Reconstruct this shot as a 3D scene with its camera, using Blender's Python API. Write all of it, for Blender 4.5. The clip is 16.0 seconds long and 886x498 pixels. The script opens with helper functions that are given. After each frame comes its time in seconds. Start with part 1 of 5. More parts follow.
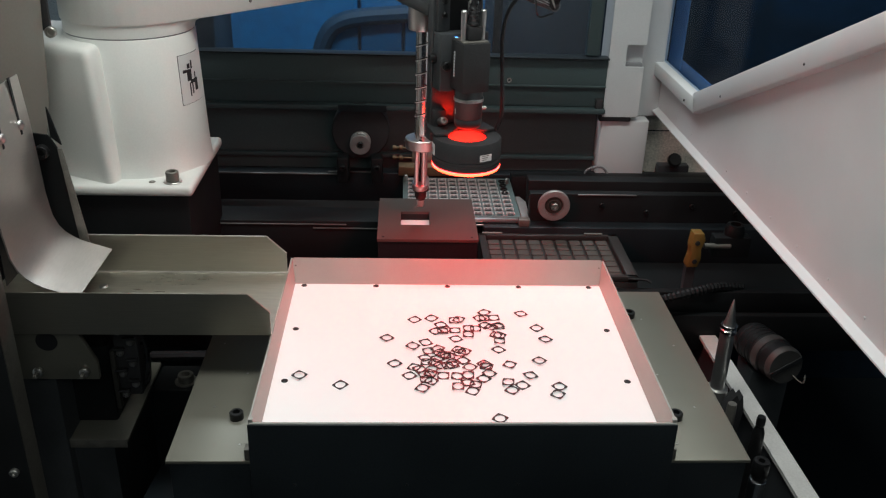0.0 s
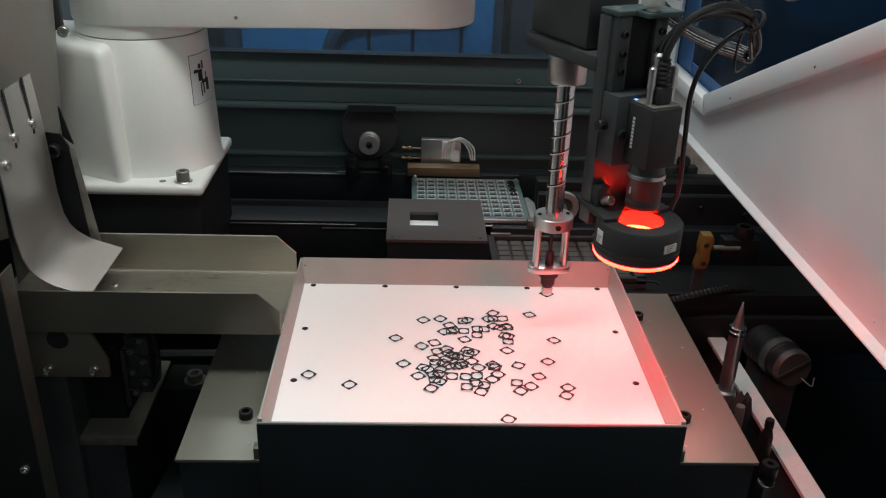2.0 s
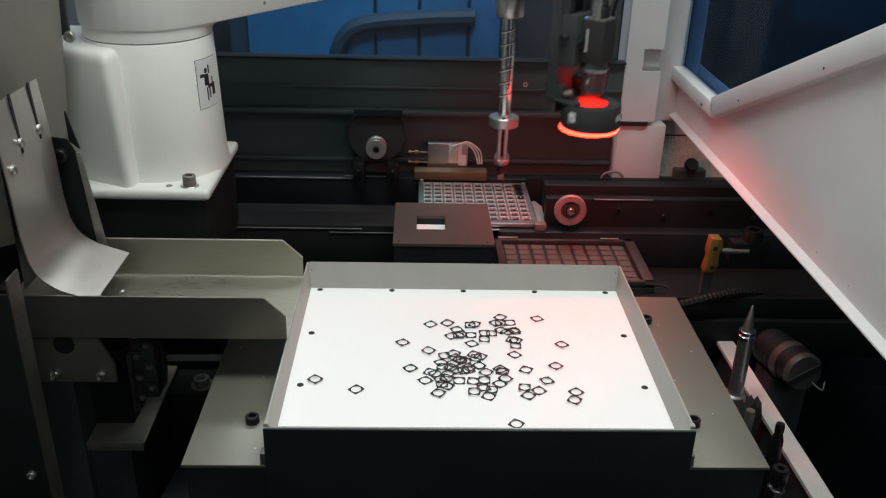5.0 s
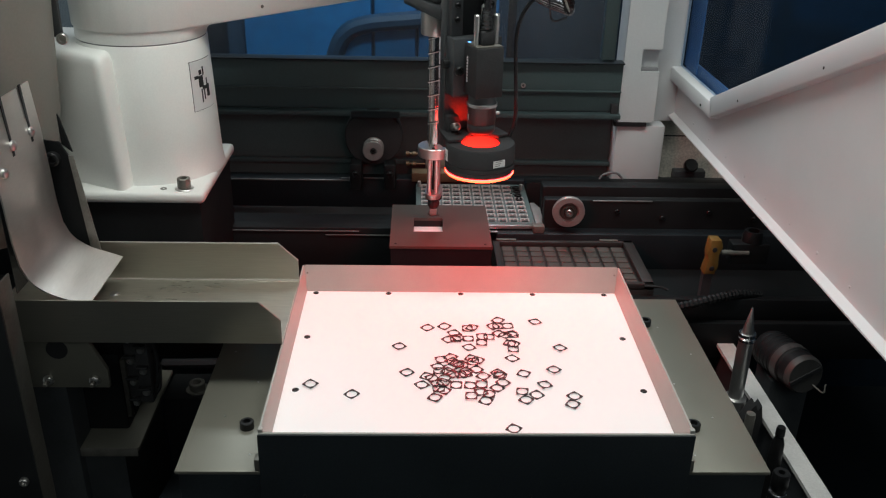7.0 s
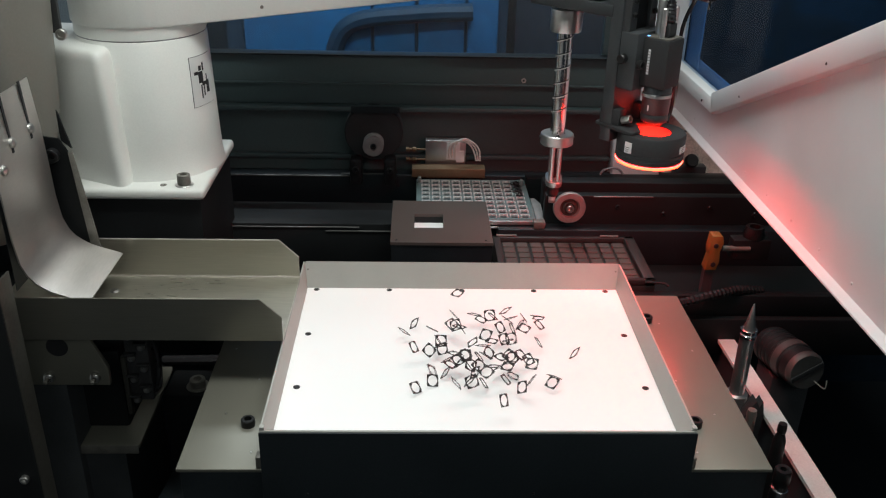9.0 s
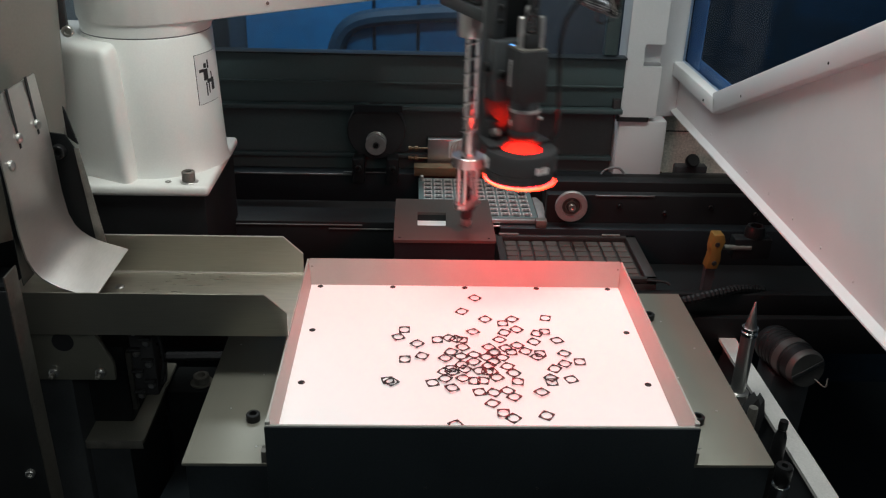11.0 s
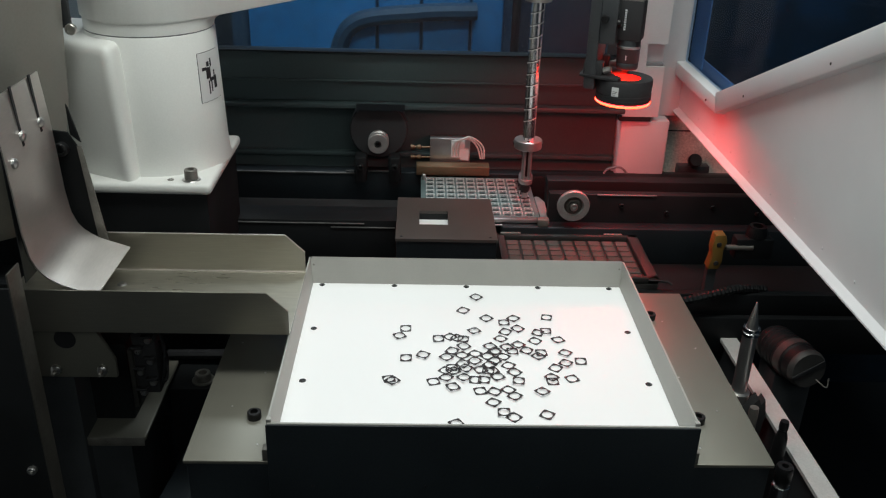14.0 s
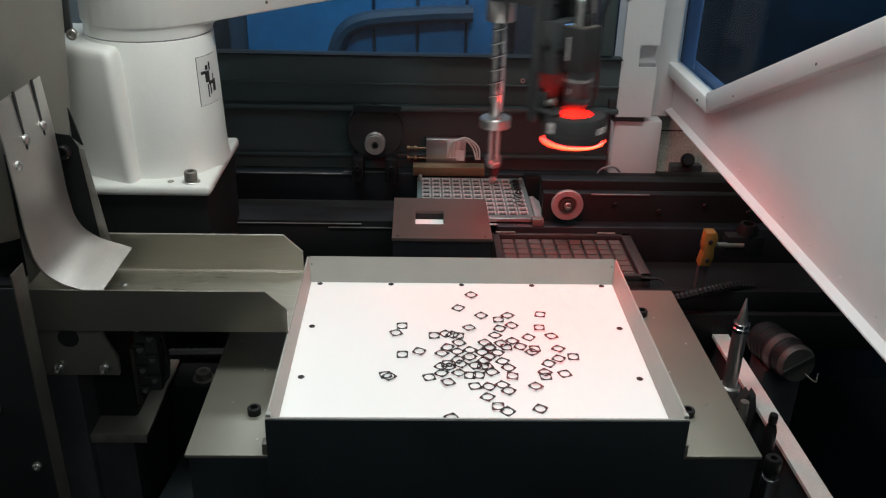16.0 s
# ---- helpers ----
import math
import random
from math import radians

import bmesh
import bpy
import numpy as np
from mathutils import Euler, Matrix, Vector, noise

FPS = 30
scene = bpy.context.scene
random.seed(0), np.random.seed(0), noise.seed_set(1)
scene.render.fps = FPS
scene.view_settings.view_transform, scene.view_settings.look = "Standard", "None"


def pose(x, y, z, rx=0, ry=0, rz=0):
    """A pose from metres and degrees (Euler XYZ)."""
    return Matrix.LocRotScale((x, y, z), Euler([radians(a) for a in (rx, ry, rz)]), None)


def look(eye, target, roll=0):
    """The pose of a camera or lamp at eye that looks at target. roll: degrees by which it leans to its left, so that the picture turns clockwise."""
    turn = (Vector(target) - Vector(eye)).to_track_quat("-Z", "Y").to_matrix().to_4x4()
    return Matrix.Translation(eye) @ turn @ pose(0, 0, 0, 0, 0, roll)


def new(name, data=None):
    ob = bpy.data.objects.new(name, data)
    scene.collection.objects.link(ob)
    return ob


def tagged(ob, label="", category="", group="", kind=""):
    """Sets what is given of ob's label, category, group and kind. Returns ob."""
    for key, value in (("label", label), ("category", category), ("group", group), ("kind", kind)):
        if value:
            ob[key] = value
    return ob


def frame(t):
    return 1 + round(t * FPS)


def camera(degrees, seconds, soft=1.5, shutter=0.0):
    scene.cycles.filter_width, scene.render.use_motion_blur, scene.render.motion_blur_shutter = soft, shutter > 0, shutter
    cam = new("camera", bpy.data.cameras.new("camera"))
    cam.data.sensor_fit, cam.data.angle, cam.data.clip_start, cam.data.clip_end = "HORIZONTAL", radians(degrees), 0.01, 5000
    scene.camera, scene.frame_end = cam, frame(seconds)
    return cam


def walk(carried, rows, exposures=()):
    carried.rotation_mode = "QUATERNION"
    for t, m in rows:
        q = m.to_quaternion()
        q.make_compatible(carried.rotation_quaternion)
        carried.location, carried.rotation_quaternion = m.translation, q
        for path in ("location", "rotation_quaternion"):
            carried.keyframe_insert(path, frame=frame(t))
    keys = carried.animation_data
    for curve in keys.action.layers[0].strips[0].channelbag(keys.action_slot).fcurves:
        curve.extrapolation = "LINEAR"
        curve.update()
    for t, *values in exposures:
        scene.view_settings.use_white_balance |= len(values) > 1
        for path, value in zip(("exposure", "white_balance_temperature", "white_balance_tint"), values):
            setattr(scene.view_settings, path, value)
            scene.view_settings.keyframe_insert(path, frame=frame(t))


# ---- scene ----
cam = camera(53.9, 16.0, soft=1.2, shutter=0.3)
PATH = [
    (0, (-0.05474, -0.7211, 0.4677), (0.06069, 1.421, -0.5641), 1.9),
    (0.5, (-0.05712, -0.7235, 0.4665), (0.05117, 1.418, -0.5652), 1.8),
    (1, (-0.05831, -0.7259, 0.4689), (0.04641, 1.415, -0.5641), 1.9),
    (1.5, (-0.05831, -0.7247, 0.4677), (0.04284, 1.418, -0.5629), 2.0),
    (2, (-0.05712, -0.7223, 0.4689), (0.03927, 1.42, -0.5629), 2.0),
    (2.5, (-0.05593, -0.7211, 0.4653), (0.0357, 1.424, -0.5605), 2.0),
    (3, (-0.05593, -0.7211, 0.4653), (0.03094, 1.424, -0.5617), 1.9),
    (3.5, (-0.05712, -0.7211, 0.4689), (0.02499, 1.423, -0.5605), 1.9),
    (4, (-0.05831, -0.7211, 0.4677), (0.02142, 1.426, -0.5569), 1.8),
    (6.5, (-0.05236, -0.7128, 0.4653), (0.02142, 1.436, -0.5534), 1.4),
    (7, (-0.05236, -0.7104, 0.4641), (0.02261, 1.44, -0.5545), 1.4),
    (7.5, (-0.0476, -0.7069, 0.4629), (0.01904, 1.441, -0.5581), 1.2),
    (8, (-0.05236, -0.7057, 0.4629), (0.02737, 1.442, -0.5605), 1.3),
    (8.5, (-0.04998, -0.708, 0.4582), (0.02499, 1.441, -0.5617), 1.3),
    (9, (-0.05474, -0.7069, 0.4653), (0.0238, 1.436, -0.5676), 1.4),
    (11.5, (-0.06069, -0.714, 0.4629), (0.02142, 1.43, -0.5652), 1.7),
    (12, (-0.0595, -0.714, 0.4629), (0.01904, 1.429, -0.5676), 1.7),
    (12.5, (-0.05831, -0.7128, 0.4629), (0.02023, 1.432, -0.5664), 1.8),
    (13, (-0.0595, -0.7116, 0.4617), (0.01785, 1.433, -0.5688), 1.8),
    (13.5, (-0.0595, -0.714, 0.4629), (0.01904, 1.43, -0.5664), 1.8),
    (14, (-0.0595, -0.714, 0.4641), (0.01666, 1.429, -0.5688), 1.8),
    (14.5, (-0.0595, -0.7116, 0.4629), (0.01904, 1.433, -0.5664), 1.8),
    (15, (-0.05712, -0.7104, 0.4629), (0.01904, 1.435, -0.5652), 1.7),
    (15.5, (-0.05712, -0.7092, 0.4617), (0.02023, 1.435, -0.5664), 1.7),
    (15.8, (-0.05712, -0.7092, 0.4617), (0.02023, 1.435, -0.5664), 1.7),
    (15.9, (-0.0566, -0.7188, 0.4655), (0.0213, 1.4255, -0.5638), 1.6),
    (16, (-0.05593, -0.7319, 0.4701), (0.02261, 1.413, -0.5605), 1.5),
]
walk(cam, [(t, look(eye, target, roll)) for t, eye, target, roll in PATH],
     exposures=[(0, 0.0), (0.4, -0.10), (3.2, -0.10), (3.6, -0.02), (7.3, 0.0), (7.5, -0.09), (7.7, 0.0), (8.0, 0.10), (8.4, 0.13), (9.2, 0.13), (11.0, 0.0), (14.4, -0.03), (16.0, 0.03)])

SCALE = 1.19  # metres for one unit of the plan below

# world and light
world = bpy.data.worlds.new("hall")
scene.world = world
world.use_nodes = True
world.node_tree.nodes["Background"].inputs[0].default_value = (0.55, 0.62, 0.7, 1)
world.node_tree.nodes["Background"].inputs[1].default_value = 0.10


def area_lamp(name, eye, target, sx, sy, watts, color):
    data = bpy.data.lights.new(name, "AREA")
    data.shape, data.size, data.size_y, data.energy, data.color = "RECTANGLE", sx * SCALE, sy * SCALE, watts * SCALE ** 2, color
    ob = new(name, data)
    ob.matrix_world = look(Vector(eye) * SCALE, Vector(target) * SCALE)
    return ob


area_lamp("cabinet_lamp", (0.02, -0.06, 1.04), (0.0, 0.02, 0), 0.9, 0.22, 7.7, (0.95, 1.0, 0.95))
# fill light added behind the camera to brighten front faces; no lamp known there
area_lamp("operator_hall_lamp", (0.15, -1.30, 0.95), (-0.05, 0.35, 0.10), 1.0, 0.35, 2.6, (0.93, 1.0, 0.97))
area_lamp("hall_lamp", (-0.1, 0.80, 1.04), (-0.1, 1.10, 0.05), 0.8, 0.25, 7.5, (0.85, 0.95, 1.0))


# ---- materials ----
def material(name, color, rough=0.5, metal=0.0, scale=60.0, vary=0.15, bump=0.1, fine=900.0, stretch=None, coat=0.0,
             glow=None, strength=0.0, spec=0.5, random_value=0.0):
    m = bpy.data.materials.new(name)
    m.use_nodes = True
    nt = m.node_tree
    n, l = nt.nodes, nt.links
    b = n["Principled BSDF"]
    b.inputs["Metallic"].default_value = metal
    b.inputs["Coat Weight"].default_value = coat
    b.inputs["Specular IOR Level"].default_value = spec
    co = n.new("ShaderNodeTexCoord")
    mp = n.new("ShaderNodeMapping")
    if stretch:
        mp.inputs["Scale"].default_value = stretch
    l.new(co.outputs["Object"], mp.inputs[0])
    big, small = n.new("ShaderNodeTexNoise"), n.new("ShaderNodeTexNoise")
    big.inputs["Scale"].default_value, big.inputs["Detail"].default_value = scale, 4
    small.inputs["Scale"].default_value, small.inputs["Detail"].default_value = fine, 3
    l.new(co.outputs["Object"], big.inputs["Vector"])
    l.new(mp.outputs[0], small.inputs["Vector"])
    add = n.new("ShaderNodeMath")
    add.operation = "MULTIPLY_ADD"
    add.inputs[1].default_value = 0.45
    l.new(small.outputs["Fac"], add.inputs[0])
    half = n.new("ShaderNodeMath")
    half.operation = "MULTIPLY"
    half.inputs[1].default_value = 0.55
    l.new(big.outputs["Fac"], half.inputs[0])
    l.new(half.outputs[0], add.inputs[2])
    ramp = n.new("ShaderNodeValToRGB")
    lo = [max(0, c * (1 - vary)) for c in color]
    hi = [min(1, c * (1 + vary)) for c in color]
    ramp.color_ramp.elements[0].position, ramp.color_ramp.elements[1].position = 0.32, 0.68
    ramp.color_ramp.elements[0].color, ramp.color_ramp.elements[1].color = (*lo, 1), (*hi, 1)
    l.new(add.outputs[0], ramp.inputs[0])
    if random_value:
        info, hsv = n.new("ShaderNodeObjectInfo"), n.new("ShaderNodeHueSaturation")
        rng = n.new("ShaderNodeMapRange")
        rng.inputs["To Min"].default_value, rng.inputs["To Max"].default_value = 1 - random_value, 1 + random_value
        l.new(info.outputs["Random"], rng.inputs["Value"])
        l.new(rng.outputs[0], hsv.inputs["Value"])
        l.new(ramp.outputs[0], hsv.inputs["Color"])
        l.new(hsv.outputs[0], b.inputs["Base Color"])
    else:
        l.new(ramp.outputs[0], b.inputs["Base Color"])
    mr = n.new("ShaderNodeMapRange")
    mr.inputs["To Min"].default_value, mr.inputs["To Max"].default_value = max(0.03, rough - 0.1), min(1, rough + 0.1)
    l.new(add.outputs[0], mr.inputs["Value"])
    l.new(mr.outputs[0], b.inputs["Roughness"])
    if bump:
        bp = n.new("ShaderNodeBump")
        bp.inputs["Strength"].default_value, bp.inputs["Distance"].default_value = bump, 0.0004
        l.new(small.outputs["Fac"], bp.inputs["Height"])
        l.new(bp.outputs[0], b.inputs["Normal"])
    if glow:
        b.inputs["Emission Color"].default_value = (*glow, 1)
        b.inputs["Emission Strength"].default_value = strength
    return m


def glass(name, tint, clear, rough=0.04):
    m = bpy.data.materials.new(name)
    m.use_nodes = True
    n, l = m.node_tree.nodes, m.node_tree.links
    mix, tr, gl = n.new("ShaderNodeMixShader"), n.new("ShaderNodeBsdfTransparent"), n.new("ShaderNodeBsdfGlossy")
    tr.inputs[0].default_value = (*tint, 1)
    gl.inputs["Roughness"].default_value = rough
    mix.inputs[0].default_value = 1 - clear
    l.new(tr.outputs[0], mix.inputs[1])
    l.new(gl.outputs[0], mix.inputs[2])
    l.new(mix.outputs[0], n["Material Output"].inputs[0])
    return m


WHITE_PAINT = material("white_robot_paint", (0.80, 0.805, 0.775), 0.38, 0, 14, 0.04, 0.06, 500, coat=0.15)
WHITE_SHEET = material("white_powder_coat", (0.765, 0.765, 0.77), 0.5, 0, 9, 0.06, 0.25, 1400)
POST_PAINT = material("grey_white_post_paint", (0.60, 0.61, 0.62), 0.55, 0, 9, 0.07, 0.15, 700)
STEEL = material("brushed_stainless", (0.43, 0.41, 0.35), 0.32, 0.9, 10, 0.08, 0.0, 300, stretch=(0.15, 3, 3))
STEEL_FLOOR_LIT = material("lit_trough_floor", (0.66, 0.635, 0.55), 0.30, 0.9, 9, 0.12, 0.02, 160, stretch=(0.3, 2, 2))
STEEL_CHUTE = material("satin_stainless", (0.66, 0.62, 0.59), 0.34, 0.9, 14, 0.1, 0.2, 400, stretch=(3, 0.3, 3))
BRIGHT_BAR = material("sanded_aluminium", (0.74, 0.73, 0.71), 0.5, 0.3, 50, 0.08, 0.15, 900)
CHROME = material("ground_chrome_shaft", (0.84, 0.84, 0.85), 0.2, 1.0, 60, 0.04, 0.0, 900)
MILLED = material("milled_aluminium", (0.62, 0.61, 0.6), 0.32, 0.9, 50, 0.08, 0.15, 900)
NICKEL = material("nickel_plate_olive", (0.225, 0.217, 0.182), 0.42, 0.5, 12, 0.1, 0.18, 1200)
BLACK_ANO = material("black_anodised", (0.044, 0.048, 0.052), 0.40, 0, 25, 0.3, 0.15, 900)
BLACK_PAINT = material("black_satin_paint", (0.014, 0.0185, 0.022), 0.40, 0, 10, 0.3, 0.15, 500, spec=0.35)
BLACK_MATT = material("black_matt_plastic", (0.034, 0.034, 0.036), 0.6, 0, 20, 0.3, 0.15, 800, spec=0.3)
RUBBER = material("black_cable_sheath", (0.022, 0.022, 0.024), 0.24, 0, 40, 0.2, 0.05, 600)
DARK_TEAL = material("dark_grey_panel_paint", (0.052, 0.077, 0.080), 0.48, 0, 4, 0.12, 0.04, 350)
COVER_BROWN = material("dark_bronze_anodised", (0.075, 0.062, 0.056), 0.55, 0.1, 30, 0.12, 0.15, 1200)
RAIL_EDGE = material("worn_rail_highlight", (0.22, 0.215, 0.21), 0.4, 0.6, 30, 0.5, 0.3, 200, stretch=(0.1, 3, 3))
ALLOY_WALL = material("tray_wall_coating", (0.39, 0.385, 0.357), 0.5, 0.1, 26, 0.07, 0.15, 900)
DIFFUSER = material("backlit_white_diffuser", (0.80, 0.80, 0.79), 0.45, 0, 12, 0.01, 0.03, 700, glow=(0.96, 1.0, 1.0), strength=0.18)
WASHER = material("dark_steel_washer", (0.034, 0.028, 0.028), 0.5, 0.3, 200, 0.3, 0.1, 2000, random_value=0.3)
SCREW_DARK = material("oiled_black_screw", (0.02, 0.02, 0.021), 0.35, 0.4, 80, 0.3, 0.2, 900)
SCREW_ZINC = material("zinc_screw", (0.55, 0.54, 0.52), 0.3, 0.95, 80, 0.15, 0.2, 900)
SCREW_DUST = material("greyed_plate_screw", (0.20, 0.19, 0.17), 0.5, 0.5, 80, 0.3, 0.2, 900)
PULLEY = material("worn_aluminium_pulley", (0.38, 0.37, 0.36), 0.45, 0.6, 60, 0.2, 0.25, 700)
BRASS = material("brass_yellow_block", (0.21, 0.12, 0.026), 0.5, 0.15, 30, 0.15, 0.2, 800)
GOLD_BAR = material("tarnished_brass_bar", (0.19, 0.13, 0.075), 0.5, 0.5, 30, 0.25, 0.2, 700)
PCB = material("pale_teal_pallet", (0.13, 0.185, 0.185), 0.5, 0.1, 40, 0.12, 0.1, 900)
PAD = material("tin_pads", (0.60, 0.61, 0.60), 0.4, 0.2, 90, 0.2, 0.1, 900)
CHIP = material("black_chip_body", (0.055, 0.075, 0.075), 0.5, 0, 80, 0.3, 0.1, 900)
POCKET = material("black_tray_plastic", (0.030, 0.029, 0.028), 0.5, 0, 30, 0.2, 0.15, 900)
POCKET_LIGHT = material("tray_pocket_floor", (0.075, 0.070, 0.062), 0.55, 0, 30, 0.2, 0.15, 900)
RED_GLOW = material("red_led_diffuser", (0.6, 0.05, 0.03), 0.4, 0, 60, 0.05, 0, glow=(1.0, 0.013, 0.019), strength=53.0)
RED_CONE = material("red_led_cone", (0.6, 0.05, 0.03), 0.4, 0, 60, 0.05, 0, glow=(1.0, 0.028, 0.009), strength=46.0)
RED_RIM = material("red_led_rim", (0.6, 0.05, 0.03), 0.4, 0, 60, 0.05, 0, glow=(1.0, 0.025, 0.008), strength=24.0)
RED_BORE_REFLECTION = material("red_bore_reflection", (0.5, 0.03, 0.02), 0.4, 0, 60, 0.05, 0, glow=(1.0, 0.010, 0.010), strength=1.6)
PAPER = material("white_sticker_paper", (0.75, 0.75, 0.74), 0.6, 0, 40, 0.04, 0, 700)
PRINT = material("black_print", (0.015, 0.015, 0.017), 0.6, 0, 90, 0.2, 0, 900)
PRINT_WHITE = material("white_print", (0.7, 0.7, 0.7), 0.6, 0, 90, 0.1, 0, 900)
BLUE_LED = material("blue_status_lamp", (0.1, 0.3, 0.9), 0.4, 0, 60, 0.05, 0, glow=(0.1, 0.4, 1.0), strength=3.0)
BLUE_FILM = material("blue_protective_film", (0.075, 0.20, 0.40), 0.35, 0, 8, 0.15, 0.15, 200)
BLUE_COVER = material("blue_machine_cover", (0.017, 0.145, 0.36), 0.5, 0, 3, 0.3, 0.1, 60)
NAVY = material("dark_navy_hall", (0.009, 0.023, 0.043), 0.6, 0, 2, 0.35, 0.1, 60)
# a white bar, greyed for the shade it lies in
BAR_SHADED = material("shaded_grey_bar", (0.58, 0.56, 0.54), 0.6, 0.0, 14, 0.14, 0.05, 500)
WINDOW_LIT = material("lit_box_window", (0.7, 0.7, 0.7), 0.4, 0, 30, 0.05, 0, glow=(0.95, 1.0, 0.98), strength=0.18)
MOTOR_GREY = material("dark_grey_motor_cap", (0.066, 0.064, 0.062), 0.5, 0.3, 40, 0.2, 0.15, 700)
# the shade of recess and joint gap is put into this grey
POCKET_GREY = material("shaded_grey_recess", (0.22, 0.22, 0.23), 0.6, 0, 20, 0.15, 0.1, 500)
GREY_WALL = material("grey_enclosure_sheet", (0.42, 0.43, 0.44), 0.6, 0, 6, 0.15, 0.15, 500)
BRICKISH = material("stained_cream_wall", (0.66, 0.61, 0.53), 0.8, 0, 28, 0.4, 0.4, 300)
CREAM = material("aged_grey_bin_paint", (0.235, 0.226, 0.20), 0.5, 0.1, 6, 0.08, 0.05, 400)
CABLE_WHITE = material("white_wire", (0.68, 0.66, 0.62), 0.5, 0, 40, 0.1, 0.05, 600)
CABLE_GREY = material("braided_grey_sleeve", (0.24, 0.24, 0.25), 0.5, 0.2, 420, 0.85, 0.8, 700)
GLASS_SIDE = glass("tinted_glass", (0.7, 0.8, 0.9), 0.965)
GLASS_REAR = glass("clear_acrylic", (0.85, 0.93, 0.97), 0.955, 0.6)
LOWER_GREY = material("charcoal_panel_paint", (0.070, 0.100, 0.101), 0.5, 0, 4, 0.15, 0.05, 350)
BLACK_DEEP = material("deep_black_part", (0.009, 0.010, 0.011), 0.55, 0, 20, 0.3, 0.1, 800, spec=0.25)
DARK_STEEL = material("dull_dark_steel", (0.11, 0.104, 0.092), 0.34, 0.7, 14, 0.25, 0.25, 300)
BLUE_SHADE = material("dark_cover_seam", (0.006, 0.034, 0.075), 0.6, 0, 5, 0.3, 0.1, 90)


# ---- mesh helpers ----
def join(*bms):
    out = bmesh.new()
    for bm in bms:
        me = bpy.data.meshes.new("tmp")
        bm.to_mesh(me)
        out.from_mesh(me)
        bm.free()
        bpy.data.meshes.remove(me)
    return out


def moved(bm, m):
    bmesh.ops.transform(bm, matrix=m, verts=bm.verts)
    return bm


def box(x0, x1, y0, y1, z0, z1, bev=0.0, seg=2):
    bm = bmesh.new()
    bmesh.ops.create_cube(bm, size=1, matrix=Matrix.LocRotScale(((x0 + x1) / 2, (y0 + y1) / 2, (z0 + z1) / 2), None, (x1 - x0, y1 - y0, z1 - z0)))
    if bev:
        bmesh.ops.bevel(bm, geom=bm.edges[:], offset=bev, segments=seg, profile=0.5, affect="EDGES")
    return bm


def lathe(profile, seg=32, m=None, smooth_all=True):
    """A closed or open profile of (radius, height), turned about z."""
    bm = bmesh.new()
    rings = []
    for r, z in profile:
        if r < 1e-6:
            rings.append([bm.verts.new((0, 0, z))])
        else:
            rings.append([bm.verts.new((r * math.cos(2 * math.pi * k / seg), r * math.sin(2 * math.pi * k / seg), z)) for k in range(seg)])
    for a, b in zip(rings, rings[1:]):
        for k in range(seg):
            k2 = (k + 1) % seg
            if len(a) == 1 and len(b) > 1:
                bm.faces.new((a[0], b[k2], b[k]))
            elif len(b) == 1 and len(a) > 1:
                bm.faces.new((a[k], a[k2], b[0]))
            elif len(a) > 1:
                bm.faces.new((a[k], a[k2], b[k2], b[k]))
    bmesh.ops.recalc_face_normals(bm, faces=bm.faces)
    if m:
        moved(bm, m)
    return bm


def rod(r, z0, z1, seg=24, bev=0.0006, m=None):
    b = min(bev, r * 0.4, abs(z1 - z0) * 0.4)
    return lathe([(0, z0), (r - b, z0), (r, z0 + b), (r, z1 - b), (r - b, z1), (0, z1)], seg, m)


def washer_ring(r0, r1, z0, z1, seg=40, bev=0.0008, m=None):
    return lathe([(r0, z0), (r1 - bev, z0), (r1, z0 + bev), (r1, z1 - bev), (r1 - bev, z1), (r0, z1), (r0, z0)], seg, m)


def prism(points, depth, m=None, bev=0.0):
    """A flat outline (x, y) given thickness along +z."""
    bm = bmesh.new()
    f = bm.faces.new([bm.verts.new((x, y, 0)) for x, y in points])
    up = bmesh.ops.extrude_face_region(bm, geom=[f])
    bmesh.ops.translate(bm, verts=[v for v in up["geom"] if isinstance(v, bmesh.types.BMVert)], vec=(0, 0, depth))
    bmesh.ops.recalc_face_normals(bm, faces=bm.faces)
    if bev:
        bmesh.ops.bevel(bm, geom=bm.edges[:], offset=bev, segments=2, profile=0.5, affect="EDGES")
    if m:
        moved(bm, m)
    return bm


def smooth_path(points, n=8):
    pts = [Vector(p) for p in points]
    ext = [2 * pts[0] - pts[1], *pts, 2 * pts[-1] - pts[-2]]
    out = []
    for i in range(1, len(ext) - 2):
        p0, p1, p2, p3 = ext[i - 1:i + 3]
        for k in range(n):
            t = k / n
            out.append(0.5 * ((2 * p1) + (p2 - p0) * t + (2 * p0 - 5 * p1 + 4 * p2 - p3) * t * t + (3 * p1 - p0 - 3 * p2 + p3) * t ** 3))
    out.append(pts[-1])
    return out


